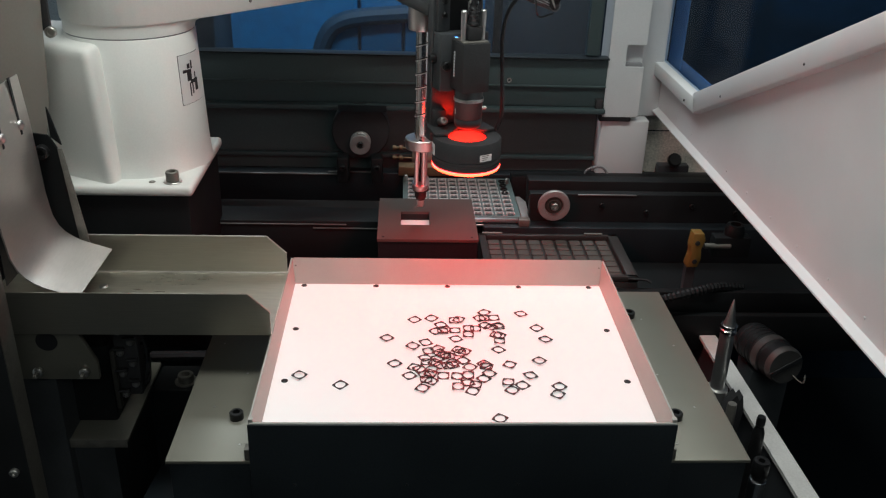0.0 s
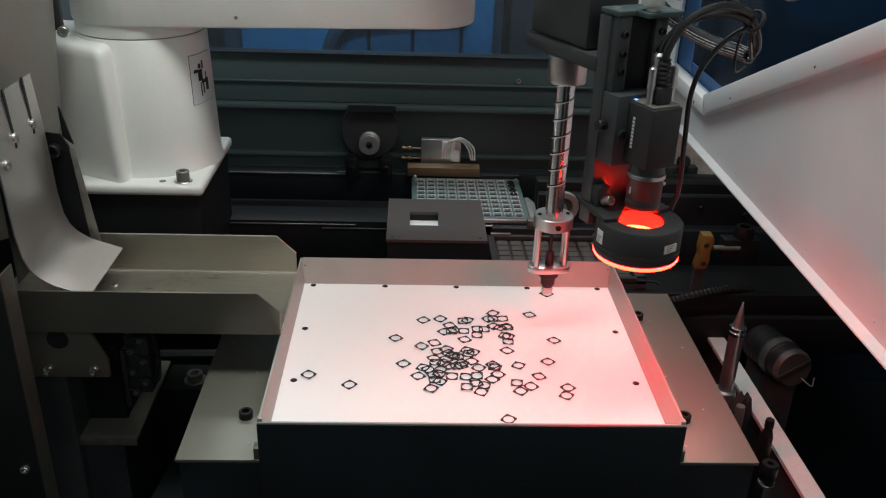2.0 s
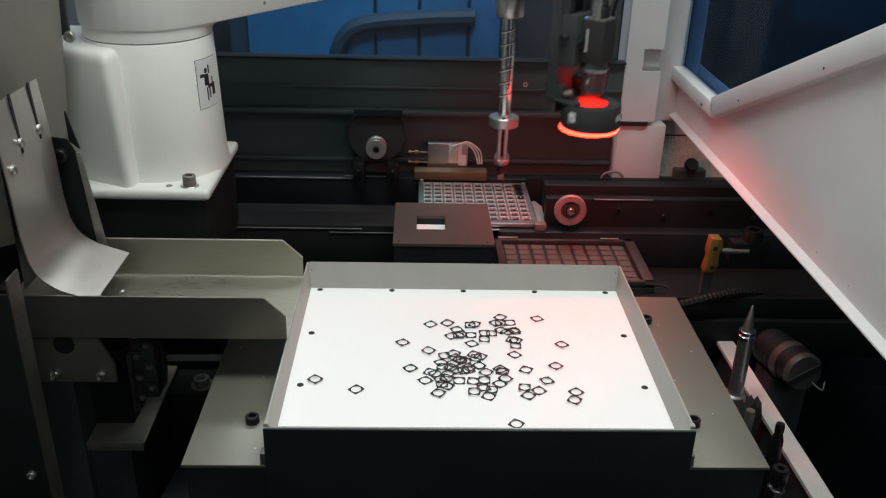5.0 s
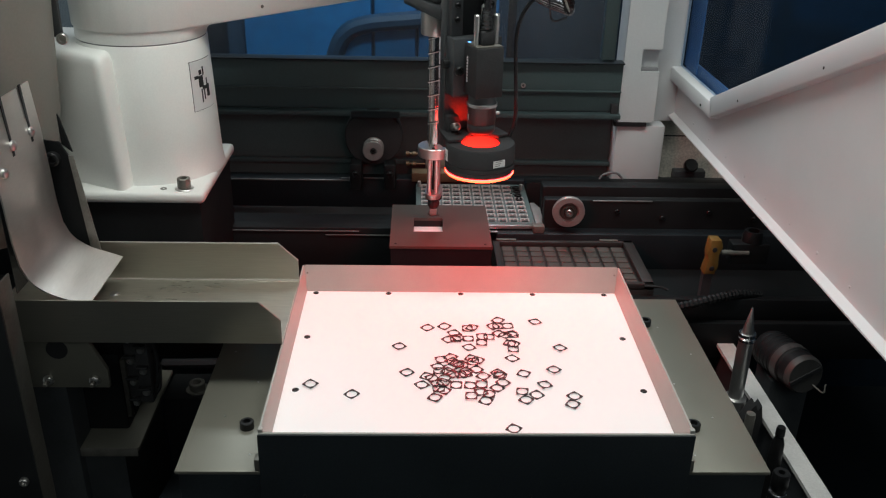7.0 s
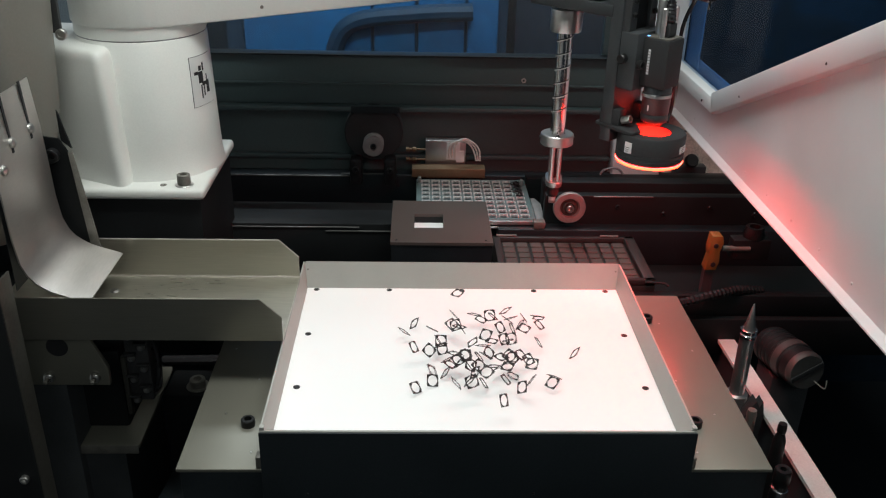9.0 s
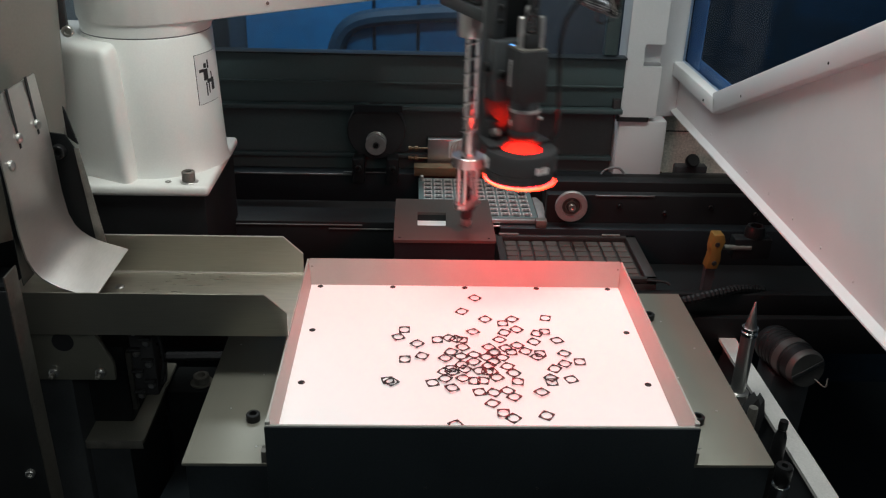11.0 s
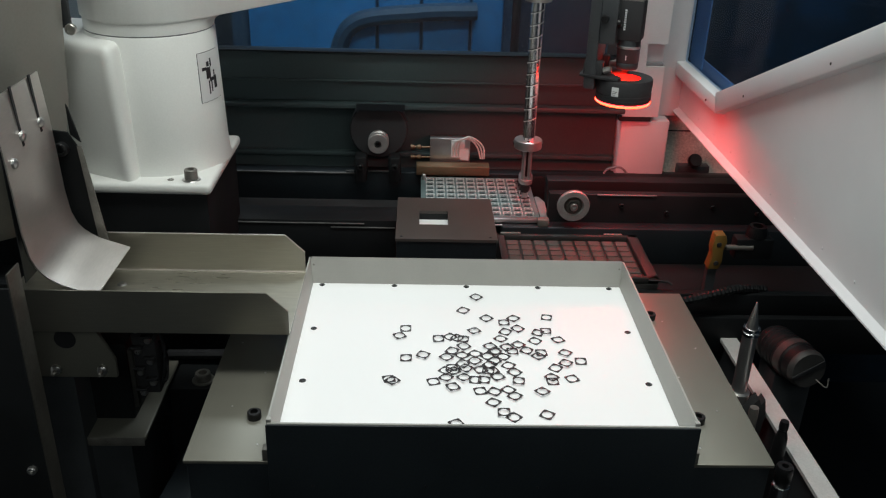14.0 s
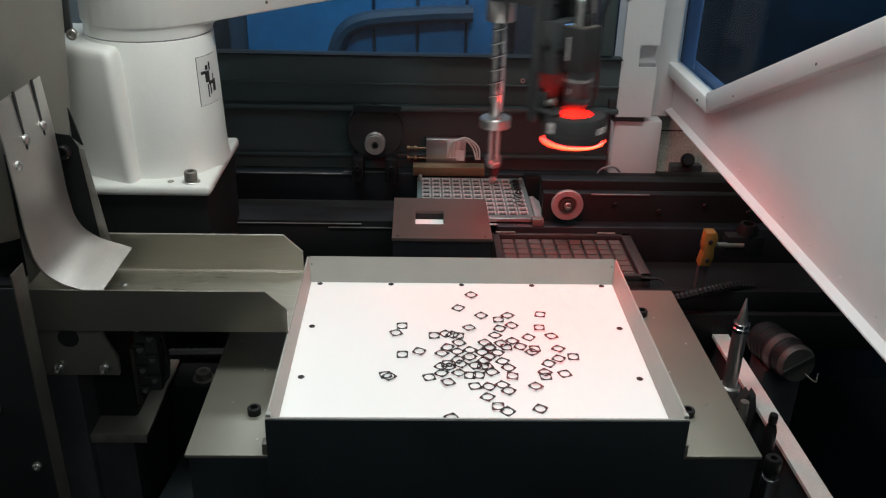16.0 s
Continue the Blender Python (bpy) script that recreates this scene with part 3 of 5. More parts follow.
def pocket_tray():
    x0, x1, y0, y1, z = 0.046, 0.212, 0.222, 0.3322, -0.04
    t = thing("pocket_tray", (0.13, 0.28, -0.075), "black plastic component tray with a grid of square pockets", "tray")
    part("base", box(x0, x1, y0, y1, z - 0.03, z - 0.004, 0.001), POCKET, t)
    for a in ((x0, x0 + 0.008, y0, y1), (x1 - 0.012, x1, y0, y1), (x0, x1, y1 - 0.006, y1), (x0, x1, y0, y0 + 0.006)):
        part("rim", box(*a, z - 0.004, z + 0.003, 0.001), POCKET, t)
    nx, ny = 9, 7
    w, h = (x1 - x0 - 0.022) / nx, (y1 - y0 - 0.014) / ny
    me = mesh_of("pocket", box(-w / 2 + 0.0014, w / 2 - 0.0014, -h / 2 + 0.0014, h / 2 - 0.0014, 0, 0.0022, 0.0006, 1), POCKET_LIGHT)
    for i in range(nx):
        for j in range(ny):
            o = new("pocket", me)
            o.parent = t
            o.location = (Vector((x0 + 0.009 + w * (i + 0.5), y0 + 0.007 + h * (j + 0.5), z - 0.004)) - Vector(t["base"])) * SCALE
    part("clip", box(x0 + 0.004, x0 + 0.028, y1 - 0.0045, y1 - 0.0005, z + 0.003, z + 0.0052, 0.001), SCREW_DUST, t, "grey spring clip")
    part("clip", box(x1 - 0.04, x1 - 0.018, y1 - 0.0045, y1 - 0.0005, z + 0.003, z + 0.0052, 0.001), SCREW_DUST, t)
    part("corner_stop", tube([(x1 - 0.012, y0 - 0.003, z + 0.002), (x1 + 0.006, y0 - 0.005, z + 0.002), (x1 + 0.012, y0 - 0.008, z)], 0.0015, 8), SCREW_DARK, t)


pocket_tray()


def right_fittings():
    y = thing("brass_clamp", (0.275, 0.235, -0.075), "yellow brass clamp block with two holes", "clamp")
    Z = Matrix(((1, 0, 0, 0), (0, 0, 1, 0.228), (0, 1, 0, 0), (0, 0, 0, 1)))
    part("block", prism([(0.2645, -0.028), (0.2765, -0.028), (0.2790, -0.018), (0.2780, -0.006), (0.2810, 0.004), (0.2785, 0.012), (0.2675, 0.012), (0.2660, -0.004), (0.2675, -0.012)], 0.014, Z, 0.001), BRASS, y)
    part("post", box(0.266, 0.276, 0.232, 0.24, -0.075, -0.028), BLACK_ANO, y)
    for dz in (-0.021, 0.001):
        part("hole", rod(0.0028, 0, 0.0012, 14, m=pose(0.2725, 0.2284, dz, 90)), PRINT, y)
    part("pin", rod(0.003, 0, 0.03, 12, m=pose(0.283, 0.237, -0.006, 0, 90)), SCREW_DUST, y)
    part("nut_block", box(0.294, 0.335, 0.236, 0.252, -0.02, 0.004, 0.002), BLACK_DEEP, y)
    part("knob", lathe([(0, 0), (0.011, 0), (0.011, 0.006), (0.009, 0.012), (0.006, 0.012), (0.006, 0.006), (0, 0.006)], 20, pose(0.318, 0.246, 0.004)), SCREW_DARK, y)
    c = thing("hose_clip", (0.3, 0.55, -0.02), "dark round knob on a stained plate", "knob")
    part("knob", lathe([(0, 0), (0.013, 0), (0.015, 0.004), (0.015, 0.012), (0.012, 0.016), (0, 0.016)], 20, pose(0.333, 0.53, -0.014, 60) @ Matrix.Scale(0.64, 4)), SCREW_DARK, c)
    part("bracket", box(0.314, 0.358, 0.532, 0.548, -0.06, -0.022, 0.002), BLACK_ANO, c)
    part("tag", box(0.279, 0.294, 0.528, 0.532, -0.042, -0.03), BRASS, c, "small orange tag")
    solid("cable_loop", tube([(0.200, 0.487, -0.0180), (0.204, 0.486, -0.0120), (0.213, 0.485, -0.0085), (0.223, 0.486, -0.0095), (0.231, 0.487, -0.0175)], 0.0016, 8), CABLE_GREY, "thin grey cable looped on the rail", "cable")
    solid("corrugated_hose", tube([(0.205, 0.20, -0.055), (0.235, 0.20, -0.052), (0.27, 0.206, -0.046), (0.30, 0.215, -0.044), (0.33, 0.225, -0.05)], 0.0042, 8, 14, 0.22), BLACK_DEEP, "black corrugated hose crossing behind the feeder", "hose")


right_fittings()


# ---- the vibrating feeder ----
def feeder():
    f = thing("vibration_feeder", (0, 0.015, -0.45), "black vibrating feeder with grey-green side plates and a backlit tray", "feeder")
    part("body", box(-0.2095, 0.2095, -0.1065, 0.147, -0.45, -0.0185, 0.001), BLACK_PAINT, f)
    for s in (-1, 1):
        xs = sorted((0.1505 * s, 0.2115 * s))
        p = part("side_plate", box(xs[0], xs[1], -0.1085, 0.149, -0.0185, -0.0155, 0.0008), NICKEL, f, "grey-green metal side plate")
        for yy in (-0.058, 0.099):
            part("cap_bolt", moved(cap_screw(0.0053, 0.0058), pose(0.1695 * s, yy, -0.0155)), SCREW_DARK, p, "black socket bolt")
        for k in range(5):
            part("speck", rod(0.0009, -0.0155, -0.0151, 8, m=pose((0.162 + 0.009 * ((k * 3) % 5)) * s, -0.09 + 0.046 * k, 0)), SCREW_ZINC, p)
    part("front_skirt", box(-0.1497, 0.1497, -0.1135, -0.1068, -0.43, -0.003, 0.0008), BLACK_PAINT, f, "black front skirt")
    part("tray_floor", box(-0.1458, 0.1458, -0.1115, 0.1335, -0.003, 0.0, 0.0), DIFFUSER, f, "bright white backlit diffuser plate")
    # four walls of bent sheet, with notched corners
    lip = 0.022
    for s in (-1, 1):
        side = prism([(0.1455, -0.003), (0.1472, -0.003), (0.1500, lip), (0.1486, lip)], 0.2530, Matrix(((s, 0, 0, 0), (0, 0, 1, -0.1115), (0, 1, 0, 0), (0, 0, 0, 1))))
        bmesh.ops.recalc_face_normals(side, faces=side.faces)
        part("tray_wall", side, ALLOY_WALL, f)
    m = Matrix(((1, 0, 0, 0), (0, 1, 0, 0.1325), (0, 0, 1, 0), (0, 0, 0, 1))) @ pose(0, 0, 0, 90 - 24, 0, 0)
    part("tray_wall", prism([(-0.1456, -0.003), (0.1456, -0.003), (0.150, 0.019), (0.1475, 0.0242), (-0.1475, 0.0242), (-0.150, 0.019)], 0.0016, m), ALLOY_WALL, f)
    part("front_wall", box(-0.150, 0.150, -0.1133, -0.1115, -0.003, lip - 0.001, 0.0005), ALLOY_WALL, f)
    part("front_cover", box(-0.1505, 0.1505, -0.1145, -0.1134, -0.43, lip - 0.0018, 0.0003), BLACK_PAINT, f, "black front cover sheet")
    for s in (-1, 1):
        part("corner_tab", box(0.1484 * s - 0.0018, 0.1484 * s + 0.0018, -0.1125, -0.1085, lip - 0.002, lip + 0.0016, 0.0005), ALLOY_WALL, f)
        part("corner_rivet", rod(0.0012, 0, 0.0008, 10, m=pose(0.1455 * s, 0.1385, 0.0155, 66)), SCREW_DUST, f)
        part("latch", box(0.1535 * s - 0.002, 0.1535 * s + 0.002, -0.108, -0.1, -0.016, -0.006, 0.0008), SCREW_DUST, f)
    for k in range(5):
        part("plate_screw", lathe([(0, 0.0007), (0.0012, 0.0002), (0.0019, 0.0005), (0.0027, 0.0002), (0.0027, 0.0)], 16, pose(-0.137 + 0.068 * k, 0.1275, 0)), SCREW_DARK, f)
    for yy in (0.0478, -0.031):
        for s in (-1, 1):
            part("plate_screw", lathe([(0, 0.0007), (0.0012, 0.0002), (0.0019, 0.0005), (0.0027, 0.0002), (0.0027, 0.0)], 16, pose(0.136 * s, yy, 0)), SCREW_DARK, f)
    part("rim_notch", rod(0.0014, 0, 0.0008, 10, m=pose(-0.006, 0.1412, 0.0205, 66)), SCREW_DUST, f)
    for k in range(4):
        part("skirt_rivet", rod(0.0012, 0, 0.0008, 8, m=pose(-0.12 + 0.08 * k, -0.1142, -0.032, 90)), SCREW_DARK, f)


feeder()


# ---- hopper side ----
def hopper():
    h = thing("part_hopper", (-0.27, 0.05, -0.1), "brushed stainless steel part hopper trough", "hopper")
    x1, y0, y1, z, top = -0.149, 0.000, 0.106, 0.0245, 0.0605
    X = -0.395
    # same sheet as the walls; the floor's brighter lighting is in its paler colour
    part("trough_floor", box(X, x1, y0, y1, z - 0.0012, z, 0.0), STEEL_FLOOR_LIT, h, "trough floor of the same steel, its brighter light put into the colour")
    # paler tubes draw the edge highlights along the crease and the rim
    part("fold", tube([(X, y1 - 0.0008, z + 0.0004), (x1, y1 - 0.0008, z + 0.0004)], 0.0006, 8), STEEL_CHUTE, h)
    part("rim", tube([(X, y1 + 0.0006, top), (x1 - 0.017, y1 + 0.0006, top)], 0.0007, 8), STEEL_CHUTE, h)
    part("rim", tube([(x1 - 0.017, y1 + 0.0006, top), (x1, y1 + 0.0006, z + 0.0195)], 0.0007, 8), STEEL_CHUTE, h)
    for yy in (y0 - 0.0012, y1):
        m = Matrix(((1, 0, 0, 0), (0, 0, 1, yy), (0, 1, 0, 0), (0, 0, 0, 1)))
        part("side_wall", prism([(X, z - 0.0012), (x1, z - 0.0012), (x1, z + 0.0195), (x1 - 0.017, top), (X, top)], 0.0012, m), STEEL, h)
    part("floor_screw", lathe([(0, 0.0016), (0.003, 0.0014), (0.0042, 0.0)], 16, pose(-0.305, 0.077, z)), SCREW_ZINC, h)
    part("support", box(-0.385, -0.335, 0.02, 0.10, -0.4, z - 0.0015, 0.002), BLACK_ANO, h)
    # curved chute sheet that pours into the trough
    c = thing("supply_chute", (-0.36, 0.05, 0.05), "curved satin stainless chute with two slots and pan-head screws", "chute")
    prof = [(-0.2995, 0.0515), (-0.308, 0.0545), (-0.3175, 0.0575), (-0.3255, 0.0605), (-0.3315, 0.064), (-0.3375, 0.0685), (-0.3425, 0.075), (-0.3465, 0.0855), (-0.3488, 0.106), (-0.3498, 0.138), (-0.3513, 0.17), (-0.3545, 0.207)]
    part("sheet", sheet(prof[::-1], 0.006, 0.094, 0.0012), STEEL_CHUTE, c)
    d = Vector((prof[-1][0] - prof[-4][0], 0, prof[-1][1] - prof[-4][1])).normalized()
    tilt = math.degrees(math.atan2(-d.x, d.z))
    for yy in (0.075, 0.04):
        base = Vector((-0.3524, yy, 0.187))
        m = pose(base.x, base.y, base.z, 0, -tilt, 0)
        part("slot", moved(box(0.0006, 0.0016, -0.0016, 0.0016, -0.024, 0.022, 0.0), m), PRINT, c)
        part("pan_screw", lathe([(0, 0.0035), (0.002, 0.0033), (0.0038, 0.002), (0.0042, 0.0)], 16, m @ pose(0.0014, 0, -0.016, 0, 90)), SCREW_ZINC, c, "shiny pan-head screw")
    part("pan_screw", lathe([(0, 0.0035), (0.002, 0.0033), (0.0038, 0.002), (0.0042, 0.0)], 16, pose(-0.3495, 0.018, 0.157, 0, 85)), SCREW_ZINC, c)
    part("back_bracket", prism([(-0.356, 0.035), (-0.322, 0.035), (-0.328, 0.080), (-0.332, 0.110), (-0.336, 0.142), (-0.342, 0.153), (-0.358, 0.155), (-0.358, 0.105)], 0.002, Matrix(((1, 0, 0, 0), (0, 0, 1, 0.104), (0, 1, 0, 0), (0, 0, 0, 1)))), BLACK_DEEP, c, "black bracket behind the sheet")
    part("bracket_flange", prism([(-0.3350, 0.142), (-0.3310, 0.142), (-0.3195, 0.050), (-0.3195, 0.035), (-0.3270, 0.035)], 0.0015, Matrix(((1, 0, 0, 0), (0, 0, 1, 0.1015), (0, 1, 0, 0), (0, 0, 0, 1))), 0.0003), SCREW_DUST, c, "bare metal bracket edge")
    part("back_bracket", box(-0.3595, -0.3590, 0.02, 0.104, 0.055, 0.165), BLACK_ANO, c)
    part("back_strut", prism([(-0.3415, 0.176), (-0.3400, 0.172), (-0.3335, 0.143), (-0.3415, 0.150)], 0.002, Matrix(((1, 0, 0, 0), (0, 0, 1, 0.108), (0, 1, 0, 0), (0, 0, 0, 1)))), BLACK_DEEP, c)
    part("pivot_screw", moved(cap_screw(0.006, 0.006), pose(-0.348, 0.104, 0.139, 90)), SCREW_DARK, c)
    b = thing("supply_bin", (-0.44, 0.14, 0.0), "aged grey-beige painted supply bin above the chute", "bin")
    part("shell", lathe([(0.045, 0.05), (0.07, 0.10), (0.083, 0.16), (0.090, 0.26), (0.092, 0.6)], 48, pose(-0.442, 0.145, 0)), CREAM, b)
    part("strap", box(-0.3665, -0.3575, 0.186, 0.191, 0.222, 0.45, 0.001), BLACK_ANO, b, "black upright strip")
    part("strap_screw", moved(cap_screw(0.005, 0.004), pose(-0.357, 0.186, 0.2215, 90)), SCREW_ZINC, b)


hopper()


def left_mechanism():
    g = thing("guard_plate", (-0.335, -0.03, -0.45), "tall bent grey steel guard plate beside the hopper", "plate")
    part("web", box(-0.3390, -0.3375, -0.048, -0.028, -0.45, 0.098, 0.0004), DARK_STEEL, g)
    # the bent plate's dark side, put into a blacker colour than its web
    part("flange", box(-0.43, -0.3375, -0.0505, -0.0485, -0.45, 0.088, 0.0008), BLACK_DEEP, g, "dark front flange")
    part("screw", moved(cap_screw(0.0036, 0.0035), pose(-0.348, -0.0505, -0.0731, 90)), SCREW_ZINC, g)
    part("screw", moved(cap_screw(0.0030, 0.003), pose(-0.368, -0.0505, -0.018, 90)), SCREW_DARK, g)
    m = thing("vibrator_unit", (-0.34, 0.06, -0.45), "dark hopper vibrator with a grey bracket, terminal block and steel shelf", "vibrator")
    part("shelf", prism([(-0.40, 0.0248), (-0.286, 0.0248), (-0.2845, 0.0263), (-0.2866, 0.148), (-0.40, 0.15)], 0.004, pose(0, 0, -0.104), 0.0008), NICKEL, m, "worn steel shelf plate")
    part("shelf_edge", box(-0.398, -0.2855, 0.0232, 0.0245, -0.1085, -0.0996, 0.0004), SCREW_DUST, m, "bright grey strip along the shelf front")
    part("shelf_leg", box(-0.39, -0.30, 0.03, 0.14, -0.45, -0.1045), BLACK_ANO, m)
    front = Matrix(((1, 0, 0, 0), (0, 0, 1, 0.012), (0, 1, 0, 0), (0, 0, 0, 1)))
    part("bracket", prism([(-0.40, -0.0285), (-0.2955, -0.0285), (-0.2955, -0.012), (-0.308, 0.0175), (-0.311, 0.0225), (-0.40, 0.0225)], 0.005, front, 0.0007), NICKEL, m, "dull grey bracket plate")
    part("coil", box(-0.392, -0.300, 0.05, 0.11, -0.1, -0.020, 0.003), BLACK_DEEP, m)
    for x in (-0.344, -0.3065):
        part("bracket_screw", lathe([(0, 0.004), (0.0025, 0.0038), (0.0042, 0.0025), (0.0045, 0)], 14, pose(x, 0.0117, -0.0205, 90)), SCREW_ZINC, m)
        part("screw_shank", rod(0.002, 0, 0.006, 8, m=pose(x, 0.0085, -0.0205, 90)), SCREW_DUST, m)
    part("bracket_hole", rod(0.0088, 0, 0.0006, 20, m=pose(-0.333, 0.0119, 0.0085, 90)), PRINT, m)
    part("terminal_block", box(-0.288, -0.268, 0.032, 0.052, -0.058, 0.012, 0.002), BLACK_MATT, m)
    for k in range(7):
        z = -0.056 + 0.0105 * k
        part("terminal", lathe([(0, 0.004), (0.0022, 0.0035), (0.0032, 0.002), (0.0032, 0)], 12, pose(-0.2825 + 0.0095 * (k % 2), 0.0315, z, 90)), SCREW_ZINC, m, "shiny terminal screw")
        part("terminal_fin", box(-0.288 + 0.0095 * (k % 2), -0.278 + 0.0095 * (k % 2), 0.027, 0.032, z + 0.0035, z + 0.0055, 0.0004), BLACK_MATT, m)
    part("rail_post", box(-0.291, -0.287, 0.028, 0.034, -0.07, -0.012, 0.0006), DARK_STEEL, m)
    part("white_tab", prism([(-0.262, 0.006), (-0.252, 0.006), (-0.254, -0.002), (-0.262, -0.002)], 0.002, Matrix(((1, 0, 0, 0), (0, 0, 1, 0.045), (0, 1, 0, 0), (0, 0, 0, 1)))), PAPER, m, "small white tab")
    for k in range(3):
        part("wire", tube([(-0.268, 0.036 + 0.006 * k, 0.004 - 0.016 * k), (-0.263, 0.031 + 0.006 * k, 0.006 - 0.016 * k), (-0.261, 0.032, -0.02 - 0.01 * k), (-0.267, 0.035, -0.05)], 0.0014, 6), RUBBER, m)
    part("edge_clip", box(-0.359, -0.355, 0.0205, 0.0230, -0.109, -0.0955, 0.0006), SCREW_ZINC, m)
    k = thing("clamp_block", (-0.255, 0.125, -0.45), "dark clamp block with a black socket bolt", "clamp")
    part("block", box(-0.286, -0.216, 0.106, 0.15, -0.45, -0.105, 0.002), BLACK_DEEP, k)
    part("cap_bolt", moved(cap_screw(0.0075, 0.009), pose(-0.256, 0.121, -0.105)), SCREW_DUST, k)
    part("washer", washer_ring(0.006, 0.011, -0.105, -0.1035, 20, 0.0004, pose(-0.256, 0.121, 0)), SCREW_DUST, k)
    part("knurl_rod", tube([(-0.30, 0.16, -0.1005), (-0.21, 0.163, -0.1005)], 0.0045, 8, 24, 0.25), RUBBER, k, "knurled dark rod")
    solid("dark_cover", prism([(-0.285, -0.09), (-0.225, -0.09), (-0.225, 0.09), (-0.265, 0.09)], 0.25, pose(0, 0, -0.40), 0.004), BLACK_PAINT, "black sloped cover beside the feeder", "cover")


left_mechanism()


def right_side():
    s = thing("pointed_pin", (0.262, 0.09, -0.45), "polished steel locating pin with a conical tip", "pin")
    part("tip", lathe([(0, 0.009), (0.0008, 0.008), (0.0052, -0.016), (0.0058, -0.018), (0, -0.018)], 24, pose(0.2635, 0.09, 0)), SCREW_ZINC, s)
    part("collar", lathe([(0.0058, -0.018), (0.0078, -0.018), (0.0078, -0.021), (0.0068, -0.022), (0.0078, -0.023), (0.0078, -0.026), (0.007, -0.026)], 24, pose(0.2635, 0.09, 0)), CHROME, s)
    part("shaft", rod(0.0070, -0.094, -0.026, 24, m=pose(0.2635, 0.09, 0)), MILLED, s)
    part("foot", lathe([(0.007, -0.088), (0.0105, -0.089), (0.0105, -0.1), (0.006, -0.102), (0.006, -0.45)], 24, pose(0.2635, 0.09, 0)), MILLED, s)
    c = thing("support_stud", (0.27, 0.0, -0.45), "black support studs on a bright steel post", "stud")
    part("jagged_clip", prism([(0.258, -0.13), (0.282, -0.13), (0.284, -0.10), (0.281, -0.084), (0.278, -0.09), (0.275, -0.083), (0.271, -0.089), (0.266, -0.10)], 0.012, Matrix(((1, 0, 0, 0), (0, 0, 1, 0.068), (0, 1, 0, 0), (0, 0, 0, 1)))), BLACK_MATT, c)
    part("clip_post", box(0.262, 0.28, 0.068, 0.08, -0.45, -0.13), BLACK_MATT, c)
    part("stud", lathe([(0, -0.061), (0.0035, -0.061), (0.0040, -0.064), (0.0040, -0.069), (0.0032, -0.070), (0.0055, -0.078), (0.0065, -0.105), (0.0065, -0.45)], 20, pose(0.271, 0.005, 0)), SCREW_DARK, c)
    part("stud", lathe([(0, -0.078), (0.004, -0.078), (0.0045, -0.082), (0.0045, -0.45)], 16, pose(0.2625, 0.048, 0)), SCREW_DUST, c)
    part("post", lathe([(0, -0.068), (0.0028, -0.068), (0.0028, -0.064), (0.0062, -0.064), (0.0069, -0.066), (0.0069, -0.077), (0.006, -0.079), (0.006, -0.45)], 24, pose(0.2510, -0.0500, 0)), SCREW_DARK, c)
    part("sleeve", rod(0.0072, -0.45, -0.083, 24, m=pose(0.2510, -0.0500, 0)), CHROME, c)
    b = solid("angle_bar", prism([(0.283, 0.25), (0.301, 0.25), (0.309, -0.35), (0.291, -0.35)], 0.004, pose(0, 0, -0.104)), BAR_SHADED, "white flat bar running along the feeder, its shade put into the grey", "bar")
    part("web", box(0.290, 0.2935, -0.30, 0.24, -0.45, -0.1045), BLACK_ANO, b)
    part("end_lug", box(0.283, 0.298, 0.236, 0.252, -0.0995, -0.09, 0.002), MILLED, b)
    part("end_pin", rod(0.0035, -0.09, -0.07, 12, m=pose(0.292, 0.25, 0)), BLACK_MATT, b)
    m = thing("gear_motor", (0.36, 0.16, -0.45), "dark cylindrical gear motor with a slotted grey end cap", "motor")
    M = pose(0.333, 0.112, -0.075, 84, 0, 10) @ Matrix.Scale(0.82, 4)
    part("barrel", lathe([(0, -0.07), (0.022, -0.07), (0.024, -0.066), (0.024, -0.030), (0.0255, -0.028), (0.0255, -0.012), (0.024, -0.010), (0.024, 0.006), (0.021, 0.010), (0, 0.010)], 40, M), BLACK_DEEP, m)
    for k in range(4):
        part("rib", lathe([(0.0238, -0.062 + 0.008 * k), (0.0250, -0.061 + 0.008 * k), (0.0250, -0.058 + 0.008 * k), (0.0238, -0.057 + 0.008 * k)], 40, M), BLACK_DEEP, m)
    part("label_band", lathe([(0.0244, -0.026), (0.0259, -0.026), (0.0259, -0.014), (0.0244, -0.014)], 40, M), MOTOR_GREY, m, "grey band")
    part("end_cap", lathe([(0.0242, 0.003), (0.0242, 0.007), (0.0215, 0.0112), (0, 0.0112)], 40, M), MOTOR_GREY, m)
    part("slot", moved(box(-0.022, 0.022, -0.003, 0.003, 0.009, 0.0125, 0.0005), M @ pose(0, 0, 0, 0, 0, 25)), PRINT, m)
    part("wire", tube([M @ Vector((0.01, -0.012, 0.012)), M @ Vector((0.018, -0.018, 0.022)), M @ Vector((0.026, -0.012, 0.014))], 0.0008, 6), SCREW_DUST, m)
    part("cradle", box(0.315, 0.355, 0.13, 0.17, -0.45, -0.098, 0.002), BLACK_ANO, m)


right_side()


# ---- the robot ----
BX, BY, BZ = -0.31, 0.26, 0.069
L1, L2, RING_OUT = 0.275, 0.242, 0.1055


